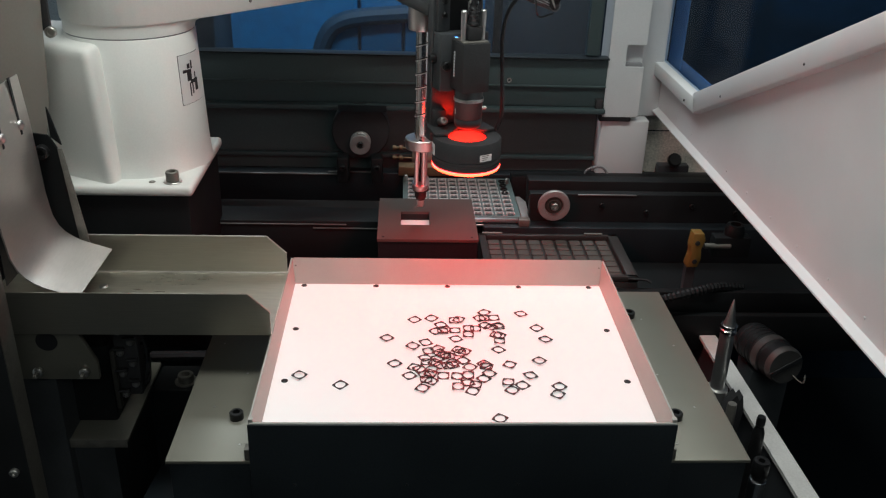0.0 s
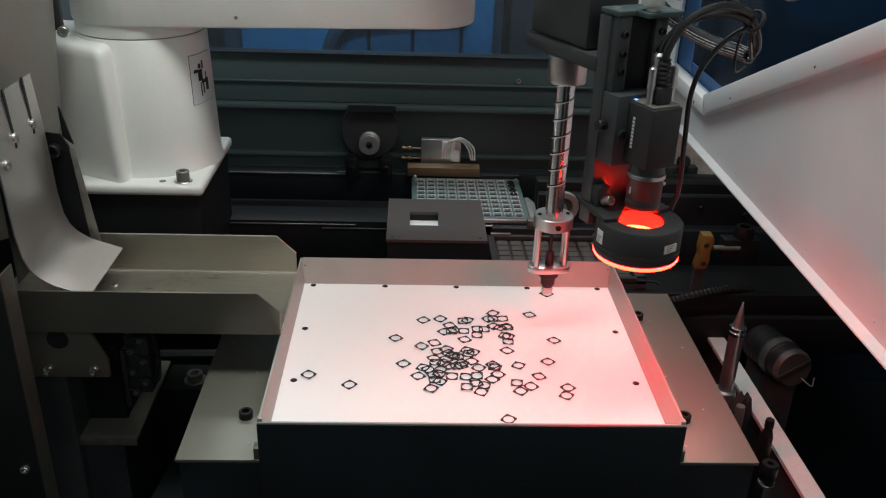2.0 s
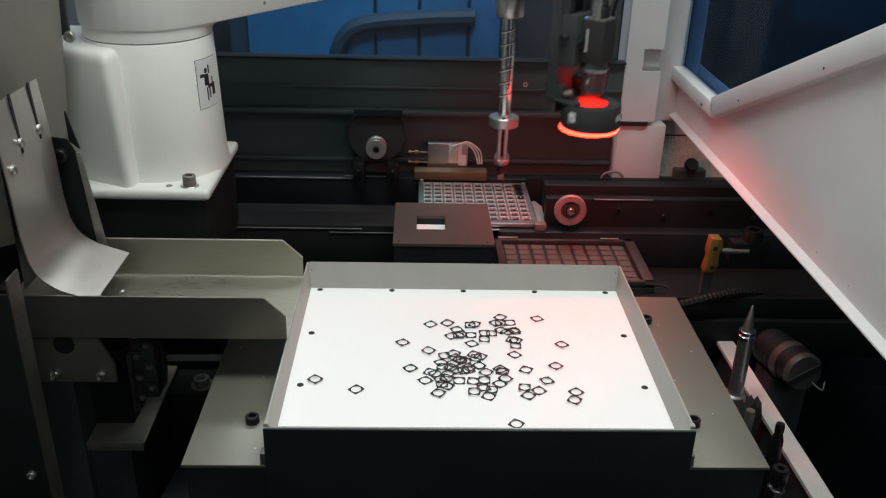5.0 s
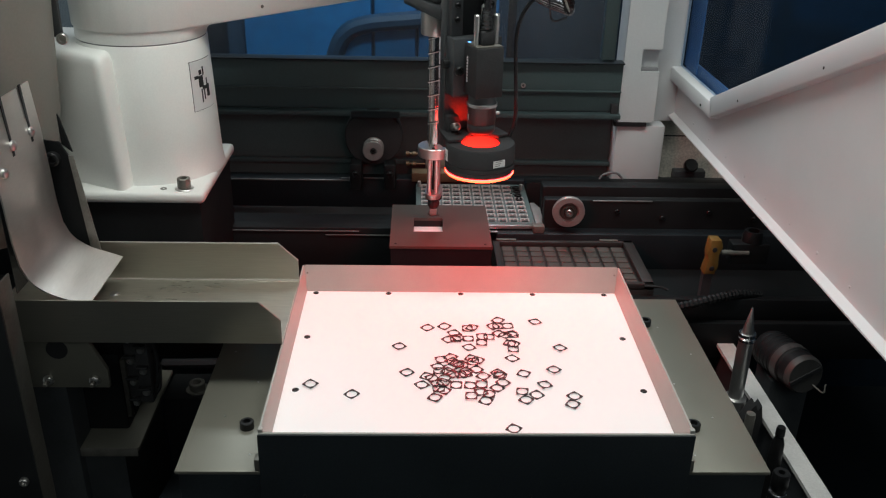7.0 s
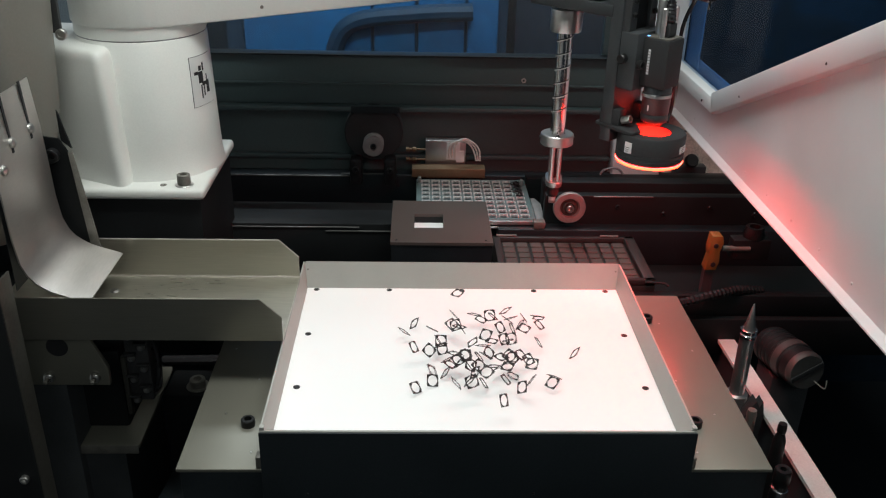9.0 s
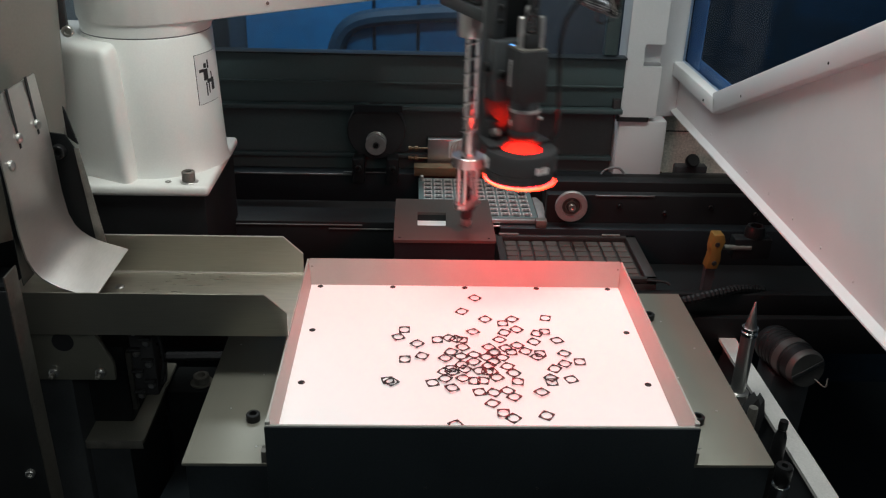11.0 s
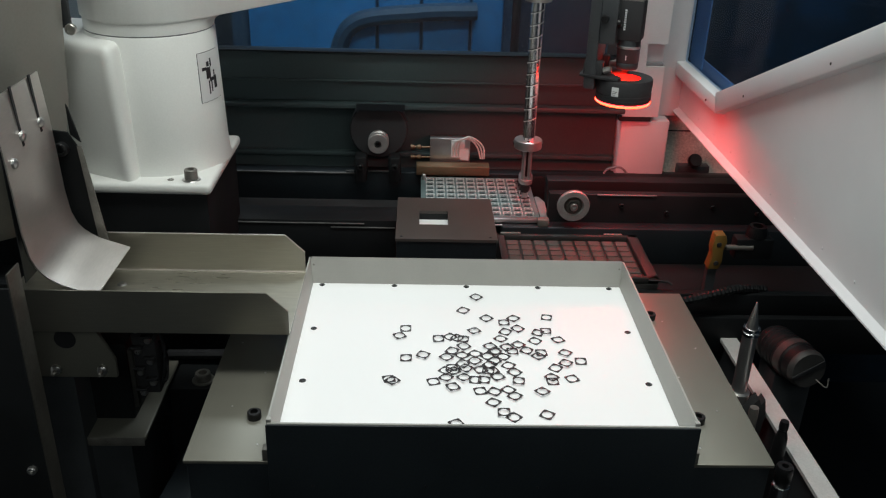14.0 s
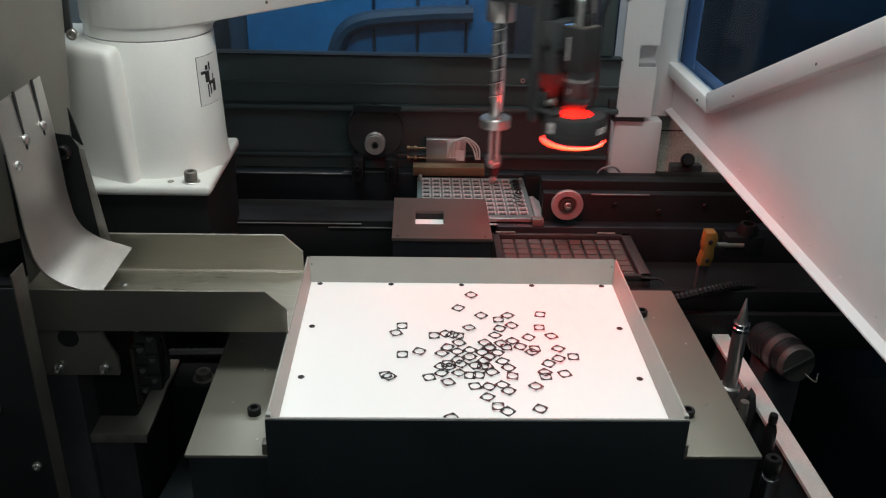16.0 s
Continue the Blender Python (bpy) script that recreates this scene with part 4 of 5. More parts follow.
def robot():
    r = thing("scara_robot", (BX, BY, BZ), "white painted four-axis pick-and-place robot on a black block", "robot")
    part("base_plate", box(-0.42, -0.245, 0.174, 0.326, BZ, 0.080, 0.004, 3), WHITE_PAINT, r)
    part("base_block", box(-0.41, -0.250, 0.180, 0.32, -0.075, BZ, 0.002), BLACK_DEEP, r, "black mounting block")
    part("column", lathe([(0.0, 0.079), (0.0678, 0.079), (0.0662, 0.088), (0.0650, 0.11), (0.0613, 0.2100), (0.0604, 0.2113), (0, 0.2113)], 64, pose(BX, BY, 0)), WHITE_PAINT, r)
    # fairing whose front runs tangent into the round column
    cover, rings = bmesh.new(), []
    for z, inset in ((0.079, 0.0), (0.10, 0.0), (0.15, 0.0), (0.197, 0.0), (0.2025, 0.0012), (0.206, 0.0040), (0.2078, 0.0085), (0.2085, 0.015)):
        f = (0.2085 - z) / 0.1295
        rad = 0.0604 + 0.0066 * f
        cx, cy = -0.326 + 0.007 * f - inset * 0.5, 0.179 - 0.003 * f + inset
        ex, ey = cx + 0.005, BY - math.sqrt(rad * rad - (cx + 0.005 - BX) ** 2) + 0.006
        pts = [(-0.418, 0.30), (-0.418, cy + 0.050)]
        p0, p2 = Vector((cx - 0.010, cy + 0.0050)), Vector((cx + 0.002, cy + min(0.010, (ey - cy) * 0.6)))
        for k in range(9):
            s = k / 8
            q = p0 * (1 - s) ** 2 + Vector((cx, cy)) * 2 * s * (1 - s) + p2 * s * s
            pts.append((q.x, q.y))
        pts += [(ex, ey), (BX, BY + 0.03)]
        rings.append([cover.verts.new((x, y, z)) for x, y in pts])
    for lo, hi in zip(rings, rings[1:]):
        for k in range(len(lo)):
            j = (k + 1) % len(lo)
            cover.faces.new((lo[k], lo[j], hi[j], hi[k]))
    cover.faces.new(rings[-1])
    bmesh.ops.recalc_face_normals(cover, faces=cover.faces)
    part("column_cover", cover, WHITE_PAINT, r, "white cable cover on the column")
    part("joint_gap", lathe([(0.0, 0.2111), (0.0598, 0.2111), (0.0598, 0.2128), (0, 0.2128)], 64, pose(BX, BY, 0)), POCKET_GREY, r)
    for yy in (0.187, 0.312):
        part("base_washer", washer_ring(0.005, 0.0088, 0.080, 0.0812, 28, 0.0005, pose(-0.2655, yy, 0)), MILLED, r)
        part("base_bolt", moved(cap_screw(0.0062, 0.0095), pose(-0.2655, yy, 0.0815)), SCREW_DUST, r)
    part("bolt_hole", washer_ring(0.0012, 0.0032, 0.080, 0.0805, 16, 0.0002, pose(-0.285, 0.186, 0)), SCREW_DUST, r)

    def patch(a0, a1, z0, z1, proud, n=8):
        def rad(z):
            return 0.0650 - 0.0367 * (z - 0.11) + proud

        bm = bmesh.new()
        cols = []
        for k in range(n + 1):
            a = radians(a0 + (a1 - a0) * k / n)
            cols.append([bm.verts.new((BX + q * math.cos(a), BY + q * math.sin(a), z)) for q, z in ((rad(z0), z0), (rad(z1), z1), (rad(z1) - 0.001, z1), (rad(z0) - 0.001, z0))])
        for c, d in zip(cols, cols[1:]):
            for i in range(4):
                bm.faces.new((c[i], d[i], d[(i + 1) % 4], c[(i + 1) % 4]))
        bm.faces.new(cols[0])
        bm.faces.new(cols[-1][::-1])
        bmesh.ops.recalc_face_normals(bm, faces=bm.faces)
        return bm

    lab = part("warning_sticker", patch(-35, -4, 0.1445, 0.1925, 0.0003), PRINT, r, "white warning sticker with a black border and plain black marks")
    part("sticker_face", patch(-34.6, -4.5, 0.1449, 0.1921, 0.0005), PAPER, lab)
    for a0, a1, z0, z1 in ((-32, -28.5, 0.180, 0.1845), (-38, -33, 0.1765, 0.1795), (-33, -27, 0.168, 0.179), (-27, -25, 0.179, 0.187), (-29, -21, 0.165, 0.1685), (-23, -18.5, 0.157, 0.169), (-22.5, -21, 0.169, 0.175), (-31, -29.5, 0.153, 0.166), (-27.5, -26, 0.155, 0.166)):
        part("mark", patch(a0 + 7, a1 + 7, z0 - 0.0015, z1 - 0.0015, 0.0007, 3), PRINT, lab)

    # upper arm, pivoting on the column
    def stadium(length, r0, r1, n=16):
        pts = [(r0 * math.cos(radians(a)), r0 * math.sin(radians(a))) for a in np.linspace(90, 270, n)]
        return pts + [(length + r1 * math.cos(radians(a)), r1 * math.sin(radians(a))) for a in np.linspace(-90, 90, n)]

    up = new("upper_arm", mesh_of("upper_arm", prism(stadium(L1, 0.0625, 0.05), 0.085, None, 0.0025), WHITE_PAINT))
    up.parent = r
    # round hub under the arm, flaring into its underside
    neck, rings = bmesh.new(), []
    for z, reach, q in ((-0.0109, 0.0, 0.0606), (-0.0075, 0.001, 0.0606), (-0.0050, 0.004, 0.0598), (-0.0028, 0.010, 0.0590), (-0.0012, 0.019, 0.0580), (0.0004, 0.032, 0.0566)):
        rings.append([neck.verts.new((x, y, z)) for x, y in stadium(reach, 0.0606, q, 24)])
    for lo, hi in zip(rings, rings[1:]):
        for k in range(len(lo)):
            j = (k + 1) % len(lo)
            neck.faces.new((lo[k], lo[j], hi[j], hi[k]))
    neck.faces.new(rings[0][::-1])
    bmesh.ops.recalc_face_normals(neck, faces=neck.faces)
    part("shoulder_hub", neck, WHITE_PAINT, up)
    for k in range(3):
        part("speck", rod(0.0018, 0, 0.0008, 8, m=pose(0.10 + 0.006 * k, -0.0585 + 0.002 * k, 0.010 + 0.004 * k, 90)), SCREW_DUST, up)
    fore = new("forearm", mesh_of("forearm", prism(stadium(L2, 0.052, 0.05), 0.09, None, 0.008), WHITE_PAINT))
    fore.parent = r
    part("elbow", rod(0.046, -0.004, 0.0, 40), PRINT, fore)
    # spindle: grooved ball-screw shaft with collar, cage and nozzle; its origin is the collar
    sp = new("spindle", mesh_of("spindle", lathe([(0, 0.0), (0.0074, 0.0), (0.0074, 0.40), (0, 0.40)], 32), CHROME))
    sp.parent = r

    def helix(lift, half, out):
        bm, prev = bmesh.new(), None
        for k in range(728):
            a, z = 2 * math.pi * k / 28, 0.022 + lift + 0.36 * k / 728
            ring = [bm.verts.new((q * math.cos(a), q * math.sin(a), z + dz)) for q, dz in ((0.0072, -half), (out, -half * 0.7), (out, half * 0.7), (0.0072, half))]
            if prev:
                for i in range(3):
                    bm.faces.new((prev[i], ring[i], ring[i + 1], prev[i + 1]))
            prev = ring
        return bm

    part("groove", helix(0.0, 0.0006, 0.00755), SCREW_DARK, sp, "dark helical ball groove")
    part("groove_edge", helix(-0.0011, 0.0005, 0.0076), BRIGHT_BAR, sp, "pale helical line beside the ball groove")
    for k in range(3):
        part("spline", moved(box(0.0068, 0.00748, -0.0007, 0.0007, 0.003, 0.395), pose(0, 0, 0, 0, 0, 120 * k + 20)), SCREW_DUST, sp, "straight spline groove")
    part("collar", washer_ring(0.0072, 0.0165, -0.008, 0.003, 40, 0.0008), MILLED, sp, "milled aluminium clamp collar")
    part("collar_screw", moved(cap_screw(0.0024, 0.0025), pose(0.0, 0.0155, -0.0025, -90)), SCREW_DARK, sp)
    part("collar_screw", moved(cap_screw(0.0024, 0.0025), pose(0.0, -0.0155, -0.0025, 90)), SCREW_DARK, sp)
    for x in (-0.012, 0.012):
        for y in (-0.0035, 0.0035):
            part("cage_post", rod(0.0022, -0.044, -0.008, 12, m=pose(x, y, 0)), MILLED, sp)
        part("top_screw", moved(cap_screw(0.0018, 0.0012), pose(x, 0, 0.003)), SCREW_DARK, sp)
    part("cage_plate", prism([(0.0185 * math.copysign(abs(math.cos(radians(a))) ** 0.6, math.cos(radians(a))), 0.0085 * math.sin(radians(a))) for a in range(0, 360, 12)], 0.0055, pose(0, 0, -0.0495), 0.0006), MILLED, sp)
    part("vacuum_stem", rod(0.0016, -0.047, -0.006, 12), SCREW_DARK, sp)
    part("spring_cup", rod(0.0036, -0.044, -0.031, 16), SCREW_DARK, sp)
    part("nozzle", lathe([(0, -0.0495), (0.0085, -0.0495), (0.0085, -0.054), (0.006, -0.0555), (0.006, -0.062), (0.0046, -0.0635), (0.0046, -0.0645), (0, -0.0645)], 24), BLACK_MATT, sp)
    part("nozzle_tip", box(-0.0042, 0.0042, -0.0034, 0.0034, -0.0715, -0.0645, 0.0006), MILLED, sp, "square metal nozzle tip")
    return up, fore, sp


UPPER_ARM, FOREARM, SPINDLE = robot()


def vision_head():
    """Hangs on the forearm; its origin is the spindle axis at z = 0, the optical axis lies at x = RING_OUT."""
    v = new("vision_camera")
    v.empty_display_size = 0.02
    tagged(v, "black industrial camera with red glowing ring light on a bracket", "camera")
    X = RING_OUT
    part("mount_plate", join(box(-0.026, 0.066, -0.024, 0.024, 0.246, 0.257, 0.0015), box(-0.024, 0.05, -0.022, 0.022, 0.257, 0.312, 0.004)), BLACK_ANO, v)
    part("spindle_nut", lathe([(0.0068, 0.221), (0.0145, 0.221), (0.0150, 0.222), (0.0150, 0.242), (0.0068, 0.242)], 32), MILLED, v, "grey spindle nut")
    slab = part("bracket", join(box(0.064, 0.076, -0.023, 0.023, 0.135, 0.286, 0.001), box(0.066, 0.083, -0.021, -0.010, 0.236, 0.2865, 0.001), box(0.066, 0.083, 0.010, 0.021, 0.236, 0.2865, 0.001)), BLACK_ANO, v, "tall black slotted bracket")
    part("slide", box(0.076, 0.080, -0.010, 0.010, 0.236, 0.2865, 0.0005), BLACK_DEEP, slab, "dark slide in the groove")
    part("top_plate", join(box(0.0635, 0.0835, -0.0225, 0.0225, 0.2868, 0.2905, 0.0008), box(0.0835, 0.0955, -0.008, 0.0225, 0.2868, 0.2905, 0.0008)), DARK_TEAL, slab, "grey top plate")
    part("adjust_knob", lathe([(0, 0.2905), (0.0040, 0.2905), (0.0040, 0.2935), (0.0072, 0.2940), (0.0076, 0.2950), (0.0076, 0.2990), (0.0068, 0.3000), (0, 0.3000)], 28, pose(0.088, 0.001, 0)), BRIGHT_BAR, slab, "bright adjusting knob")
    for yy in (-0.018, 0.018):
        for zz in (0.250, 0.262, 0.275):
            part("bolt", moved(cap_screw(0.0026, 0.0026), pose(0.083, yy * 0.87, zz, 0, 90)), SCREW_DARK, slab)
    for yy in (-0.016, 0.016):
        part("plate_screw", lathe([(0, 0.2912), (0.0030, 0.2912), (0.0034, 0.2905)], 18, pose(0.072, yy, 0)), SCREW_DUST, slab)
    part("camera_clamp", box(0.076, 0.0935, -0.0225, 0.0225, 0.186, 0.236, 0.001), BLACK_ANO, v)
    for s in (-1, 1):
        part("clamp_knob", moved(lathe([(0, 0), (0.0044, 0), (0.0044, 0.0045), (0.0036, 0.0055), (0, 0.0055)], 20), pose(0.081, 0.0225 * s, 0.213, -90 * s)), SCREW_DARK, v)
        part("clamp_screw", moved(cap_screw(0.0042, 0.004), pose(0.0935, 0.0175 * s, 0.209, 0, 90)), SCREW_DARK, v)
    body = part("camera_body", box(X - 0.0125, X + 0.0128, -0.0126, 0.0126, 0.190, 0.232, 0.0007), BLACK_MATT, v)
    for k in range(9):
        part("logo_bar", box(X - 0.0062, X - 0.0040, -0.0130, -0.0125, 0.2010 + 0.0025 * k, 0.2028 + 0.0025 * k), PRINT_WHITE, body, "white mark")
    part("status_lamp", rod(0.0012, 0.232, 0.2328, 10, m=pose(X - 0.0095, -0.0095, 0.0012)), BLUE_LED, body)
    part("top_plate", box(X - 0.0115, X + 0.0115, -0.0115, 0.0115, 0.232, 0.2335, 0.0004), SCREW_DUST, body)
    for yy in (-0.009, 0.009):
        part("thumbscrew", lathe([(0, 0.0), (0.0022, 0.0), (0.0022, 0.010), (0.0026, 0.0105), (0.0026, 0.024), (0.0018, 0.025), (0, 0.025)], 14, pose(X + 0.003, yy, 0.2335)), MILLED, body, "bright thumbscrew")
    part("plug", box(X - 0.001, X + 0.008, -0.0062, 0.0062, 0.2335, 0.2455, 0.0015), BLACK_MATT, body)
    part("plug", box(X + 0.001, X + 0.007, -0.004, 0.004, 0.2455, 0.25, 0.0015), BLACK_MATT, body)
    part("strain_relief", lathe([(0.0052 - 0.00016 * k + 0.0007 * (k % 2), 0.2465 + 0.0015 * k) for k in range(12)], 16, pose(X + 0.003, 0, 0)), RUBBER, body)
    part("connector", lathe([(0.004, 0.2335), (0.0045, 0.235), (0.0045, 0.244), (0.0038, 0.246), (0.0045, 0.2465), (0.0045, 0.263), (0.003, 0.265)], 16, pose(X - 0.007, 0.004, 0)), MILLED, body, "round metal connector")
    lens = part("lens", lathe([(0.009, 0.190), (0.0118, 0.190), (0.0122, 0.188), (0.0122, 0.184), (0.0130, 0.183), (0.0130, 0.181), (0.0124, 0.180), (0.0124, 0.166), (0.0118, 0.165), (0.0122, 0.164), (0.0122, 0.159), (0.0112, 0.1575), (0.0100, 0.1575), (0.009, 0.162)], 40, pose(X, 0, 0)), BLACK_ANO, v)
    part("lens_band", lathe([(0.0129, 0.1806), (0.0134, 0.1808), (0.0134, 0.1832), (0.0129, 0.1834)], 40, pose(X, 0, 0)), MILLED, lens, "bright band")
    part("lens_glass", rod(0.0098, 0.1590, 0.1597, 24, m=pose(X, 0, 0)), BLACK_ANO, lens)
    part("lens_mark", box(X - 0.0006, X + 0.0006, -0.0126, -0.0122, 0.169, 0.174), PRINT_WHITE, lens)
    part("lens_screw", rod(0.0015, 0, 0.005, 10, m=pose(X + 0.002, 0.0115, 0.173, -90)), MILLED, lens)
    ring = part("ring_light", lathe([(0.017, 0.1225), (0.0300, 0.1225), (0.0308, 0.124), (0.0308, 0.127), (0.0302, 0.1275), (0.0308, 0.128), (0.0308, 0.131), (0.0302, 0.1315), (0.0308, 0.132), (0.0308, 0.1465), (0.0298, 0.1480), (0.0178, 0.1480), (0.0170, 0.1472), (0.0170, 0.1395)], 64, pose(X, 0, 0)), BLACK_MATT, v, "black ring light housing")
    part("diffuser", lathe([(0.0150, 0.1225), (0.0150, 0.1200), (0.0300, 0.1200)], 64, pose(X, 0, 0)), RED_GLOW, ring, "glowing red diffuser ring")
    part("diffuser_rim", lathe([(0.0300, 0.1200), (0.0308, 0.1212), (0.0308, 0.1225)], 64, pose(X, 0, 0)), RED_RIM, ring, "glowing red rim")
    # no lamp: a weak glow stands for led light reflected by the bore
    part("bore", lathe([(0.0168, 0.1470), (0.0166, 0.1355)], 48, pose(X, 0, 0)), RED_BORE_REFLECTION, ring, "upper bore with the reflected red light put in as a faint glow")
    part("led_cone", lathe([(0.0166, 0.1355), (0.0150, 0.1226)], 48, pose(X, 0, 0)), RED_CONE, ring, "bright led cone")
    for s in (-1, 1):
        part("ring_screw", moved(cap_screw(0.0036, 0.009), pose(0.0835, 0.0165 * s, 0.156, 0, 70)), SCREW_ZINC, ring, "bright cap screw")
    for turn, half, z0, z1 in ((-98, 0.0038, 0.1325, 0.1425), (8, 0.0058, 0.1335, 0.1395)):
        m = pose(X, 0, 0, 0, 0, turn) @ pose(0.0307, 0, 0)
        part("ring_sticker", moved(box(-0.0006, 0.0004, -half, half, z0, z1), m), PAPER, ring, "white sticker")
        for k in range(3):
            part("bar", moved(box(0.0003, 0.0005, -half * 0.7, half * (0.1 + 0.2 * k), z0 + 0.0012 + 0.0018 * k, z0 + 0.0019 + 0.0018 * k), m), SCREW_DUST, ring)
    part("ring_plate", prism([(0.058, -0.022), (0.080, -0.027), (0.1025, -0.0296), (0.1045, -0.018), (0.0885, -0.001), (0.0885, 0.001), (0.1045, 0.018), (0.1025, 0.0296), (0.080, 0.027), (0.058, 0.022)], 0.003, pose(0, 0, 0.1482), 0.0005), BLACK_MATT, v, "black ring holder plate")
    for s in (-1, 1):
        part("ring_arm", box(0.062, 0.083, 0.0165 * s - 0.0055, 0.0165 * s + 0.0055, 0.1485, 0.166, 0.001), BLACK_MATT, v)
    X = 0.097
    part("cable", tube([(X + 0.0115, 0, 0.256), (X + 0.0118, 0.001, 0.270), (X + 0.015, 0.010, 0.287), (X + 0.022, 0.026, 0.297), (X + 0.025, 0.044, 0.296), (X + 0.023, 0.060, 0.288), (X + 0.016, 0.074, 0.272), (X + 0.008, 0.081, 0.259)], 0.0028, 10), RUBBER, v, "glossy black camera cable")
    part("cable", tube([(X + 0.0015, 0.004, 0.262), (X + 0.0025, 0.006, 0.272), (X + 0.009, 0.014, 0.285), (X + 0.017, 0.030, 0.291), (X + 0.022, 0.046, 0.290), (X + 0.022, 0.060, 0.283), (X + 0.014, 0.074, 0.268)], 0.0025, 10), RUBBER, v)
    part("cable", tube([(X + 0.0055, 0.030, 0.1485), (X + 0.0055, 0.035, 0.165), (X + 0.006, 0.033, 0.20), (X + 0.008, 0.030, 0.235), (X + 0.014, 0.032, 0.258), (X + 0.020, 0.045, 0.276), (X + 0.023, 0.060, 0.283)], 0.0018, 8), RUBBER, v, "thin black ring light cable")
    run = [(X + 0.004, 0.082, 0.257), (X - 0.006, 0.081, 0.258), (X - 0.024, 0.076, 0.260), (X - 0.045, 0.073, 0.264), (X - 0.070, 0.070, 0.272), (X - 0.095, 0.066, 0.290), (X - 0.105, 0.062, 0.32)]
    sleeve = part("sleeve", tube(run, 0.0054, 12, 10), RUBBER, v, "dark cable sleeve with pale braid")
    for k in range(16):
        c, d = math.cos(math.pi * k / 8), math.sin(math.pi * k / 8)
        part("braid_strand", tube([Vector(p) + Vector((-0.3 * d, c, 0.95 * d)) * 0.0052 for p in run], 0.0006, 6), CABLE_GREY, sleeve)
    for k in range(4):
        part("wire", tube([(X + 0.022, 0.061 + 0.001 * k, 0.286), (X + 0.018 - 0.002 * k, 0.066 + 0.003 * k, 0.270 + 0.001 * k), (X + 0.012 - 0.002 * k, 0.076 + 0.002 * k, 0.256 + 0.001 * k), (X + 0.002, 0.082, 0.256 + 0.001 * k)], 0.001, 6), CABLE_WHITE if k % 2 else RUBBER, v)
    part("wire", tube([(X + 0.022, 0.055, 0.283), (X + 0.020, 0.053, 0.268), (X + 0.015, 0.060, 0.251), (X + 0.004, 0.080, 0.250)], 0.0009, 6), RUBBER, v)
    part("plug", lathe([(0.004, 0), (0.0058, 0.001), (0.0058, 0.008), (0.0045, 0.01), (0.0045, 0.03)], 14, pose(X + 0.036, 0.080, 0.301, 0, -20, 0)), CABLE_WHITE, v, "white plug end")
    part("sheath", tube([(X - 0.020, 0.030, 0.322), (X - 0.002, 0.040, 0.310), (X + 0.014, 0.052, 0.296), (X + 0.020, 0.066, 0.281), (X + 0.014, 0.078, 0.265), (X + 0.004, 0.082, 0.258)], 0.0027, 10), RUBBER, v, "black cable sheath")
    part("air_fitting", lathe([(0, 0.286), (0.0022, 0.286), (0.0022, 0.291), (0.0042, 0.292), (0.0046, 0.312), (0, 0.312)], 14, pose(X - 0.058, 0.066, 0)), BLUE_FILM, v, "blue air fitting")
    part("cable_tie", washer_ring(0.0070, 0.0082, -0.0015, 0.0015, 16, 0.0003, pose(X + 0.022, 0.062, 0.286, 60)), BLACK_MATT, v)
    return v


VISION = vision_head()


# ---- loose washers on the tray ----
# millimetres of the plan, and 1 where a flat side faces the operator
LYING_1 = [
    (-33, 64, 0), (-18, 66, 0), (2, 62, 1), (6, 63, 0), (-10, 55, 0), (-15, 44, 0), (-9, 44, 1), (-7, 46, 0), (2, 46, 1), (14, 49, 1), (20,
    48, 1), (13, 38, 1), (2, 32, 0), (30, 77, 0), (25, 66, 0), (29, 66, 1), (38, 68, 1), (29, 54, 0), (34, 51, 0), (40, 53, 0), (41, 53, 1),
    (37, 38, 0), (40, 37, 0), (39, 28, 1), (37, 15, 0), (63, 75, 0), (-57, 32, 0), (-35, 19, 0), (-24, 26, 0), (-50, -7, 0)]
LYING_2 = [
    (-14, 15, 0), (-22, 11, 1), (-25, 2, 0), (3, 14, 0), (8, 11, 0), (4, 8, 1), (6, -2, 0), (-10, 6, 0), (-17, -6, 0), (-5, 3, 1), (-34,
    -12, 0), (-30, -15, 0), (-24, -5, 1), (-20, -16, 0), (-38, -24, 0), (-3, -9, 0), (-7, -10, 0), (11, -13, 0), (-11, -24, 1), (0, -25, 1),
    (9, -24, 1), (-26, -24, 0), (-25, -29, 1), (-21, -32, 0), (-28, -42, 0), (-21, -22, 0), (24, -10, 1), (25, -11, 0), (23, -8, 0), (26,
    -22, 0)]
LYING_3 = [
    (21, -28, 0), (8, -34, 0), (14, -37, 1), (0, -40, 1), (11, -45, 0), (44, -8, 0), (59, -24, 0), (40, -34, 1), (51, -37, 0), (42, -44, 0),
    (-13, 9, 0), (-8, 5, 1), (-15, 1, 0), (-2, -5, 0), (-13, -10, 0), (-125, -25, 0), (-92, -37, 0), (74, 50, 0), (79, 31, 0), (69, -3, 0), (29, -80, 0),
    (80, -39, 0), (77, -50, 0)]
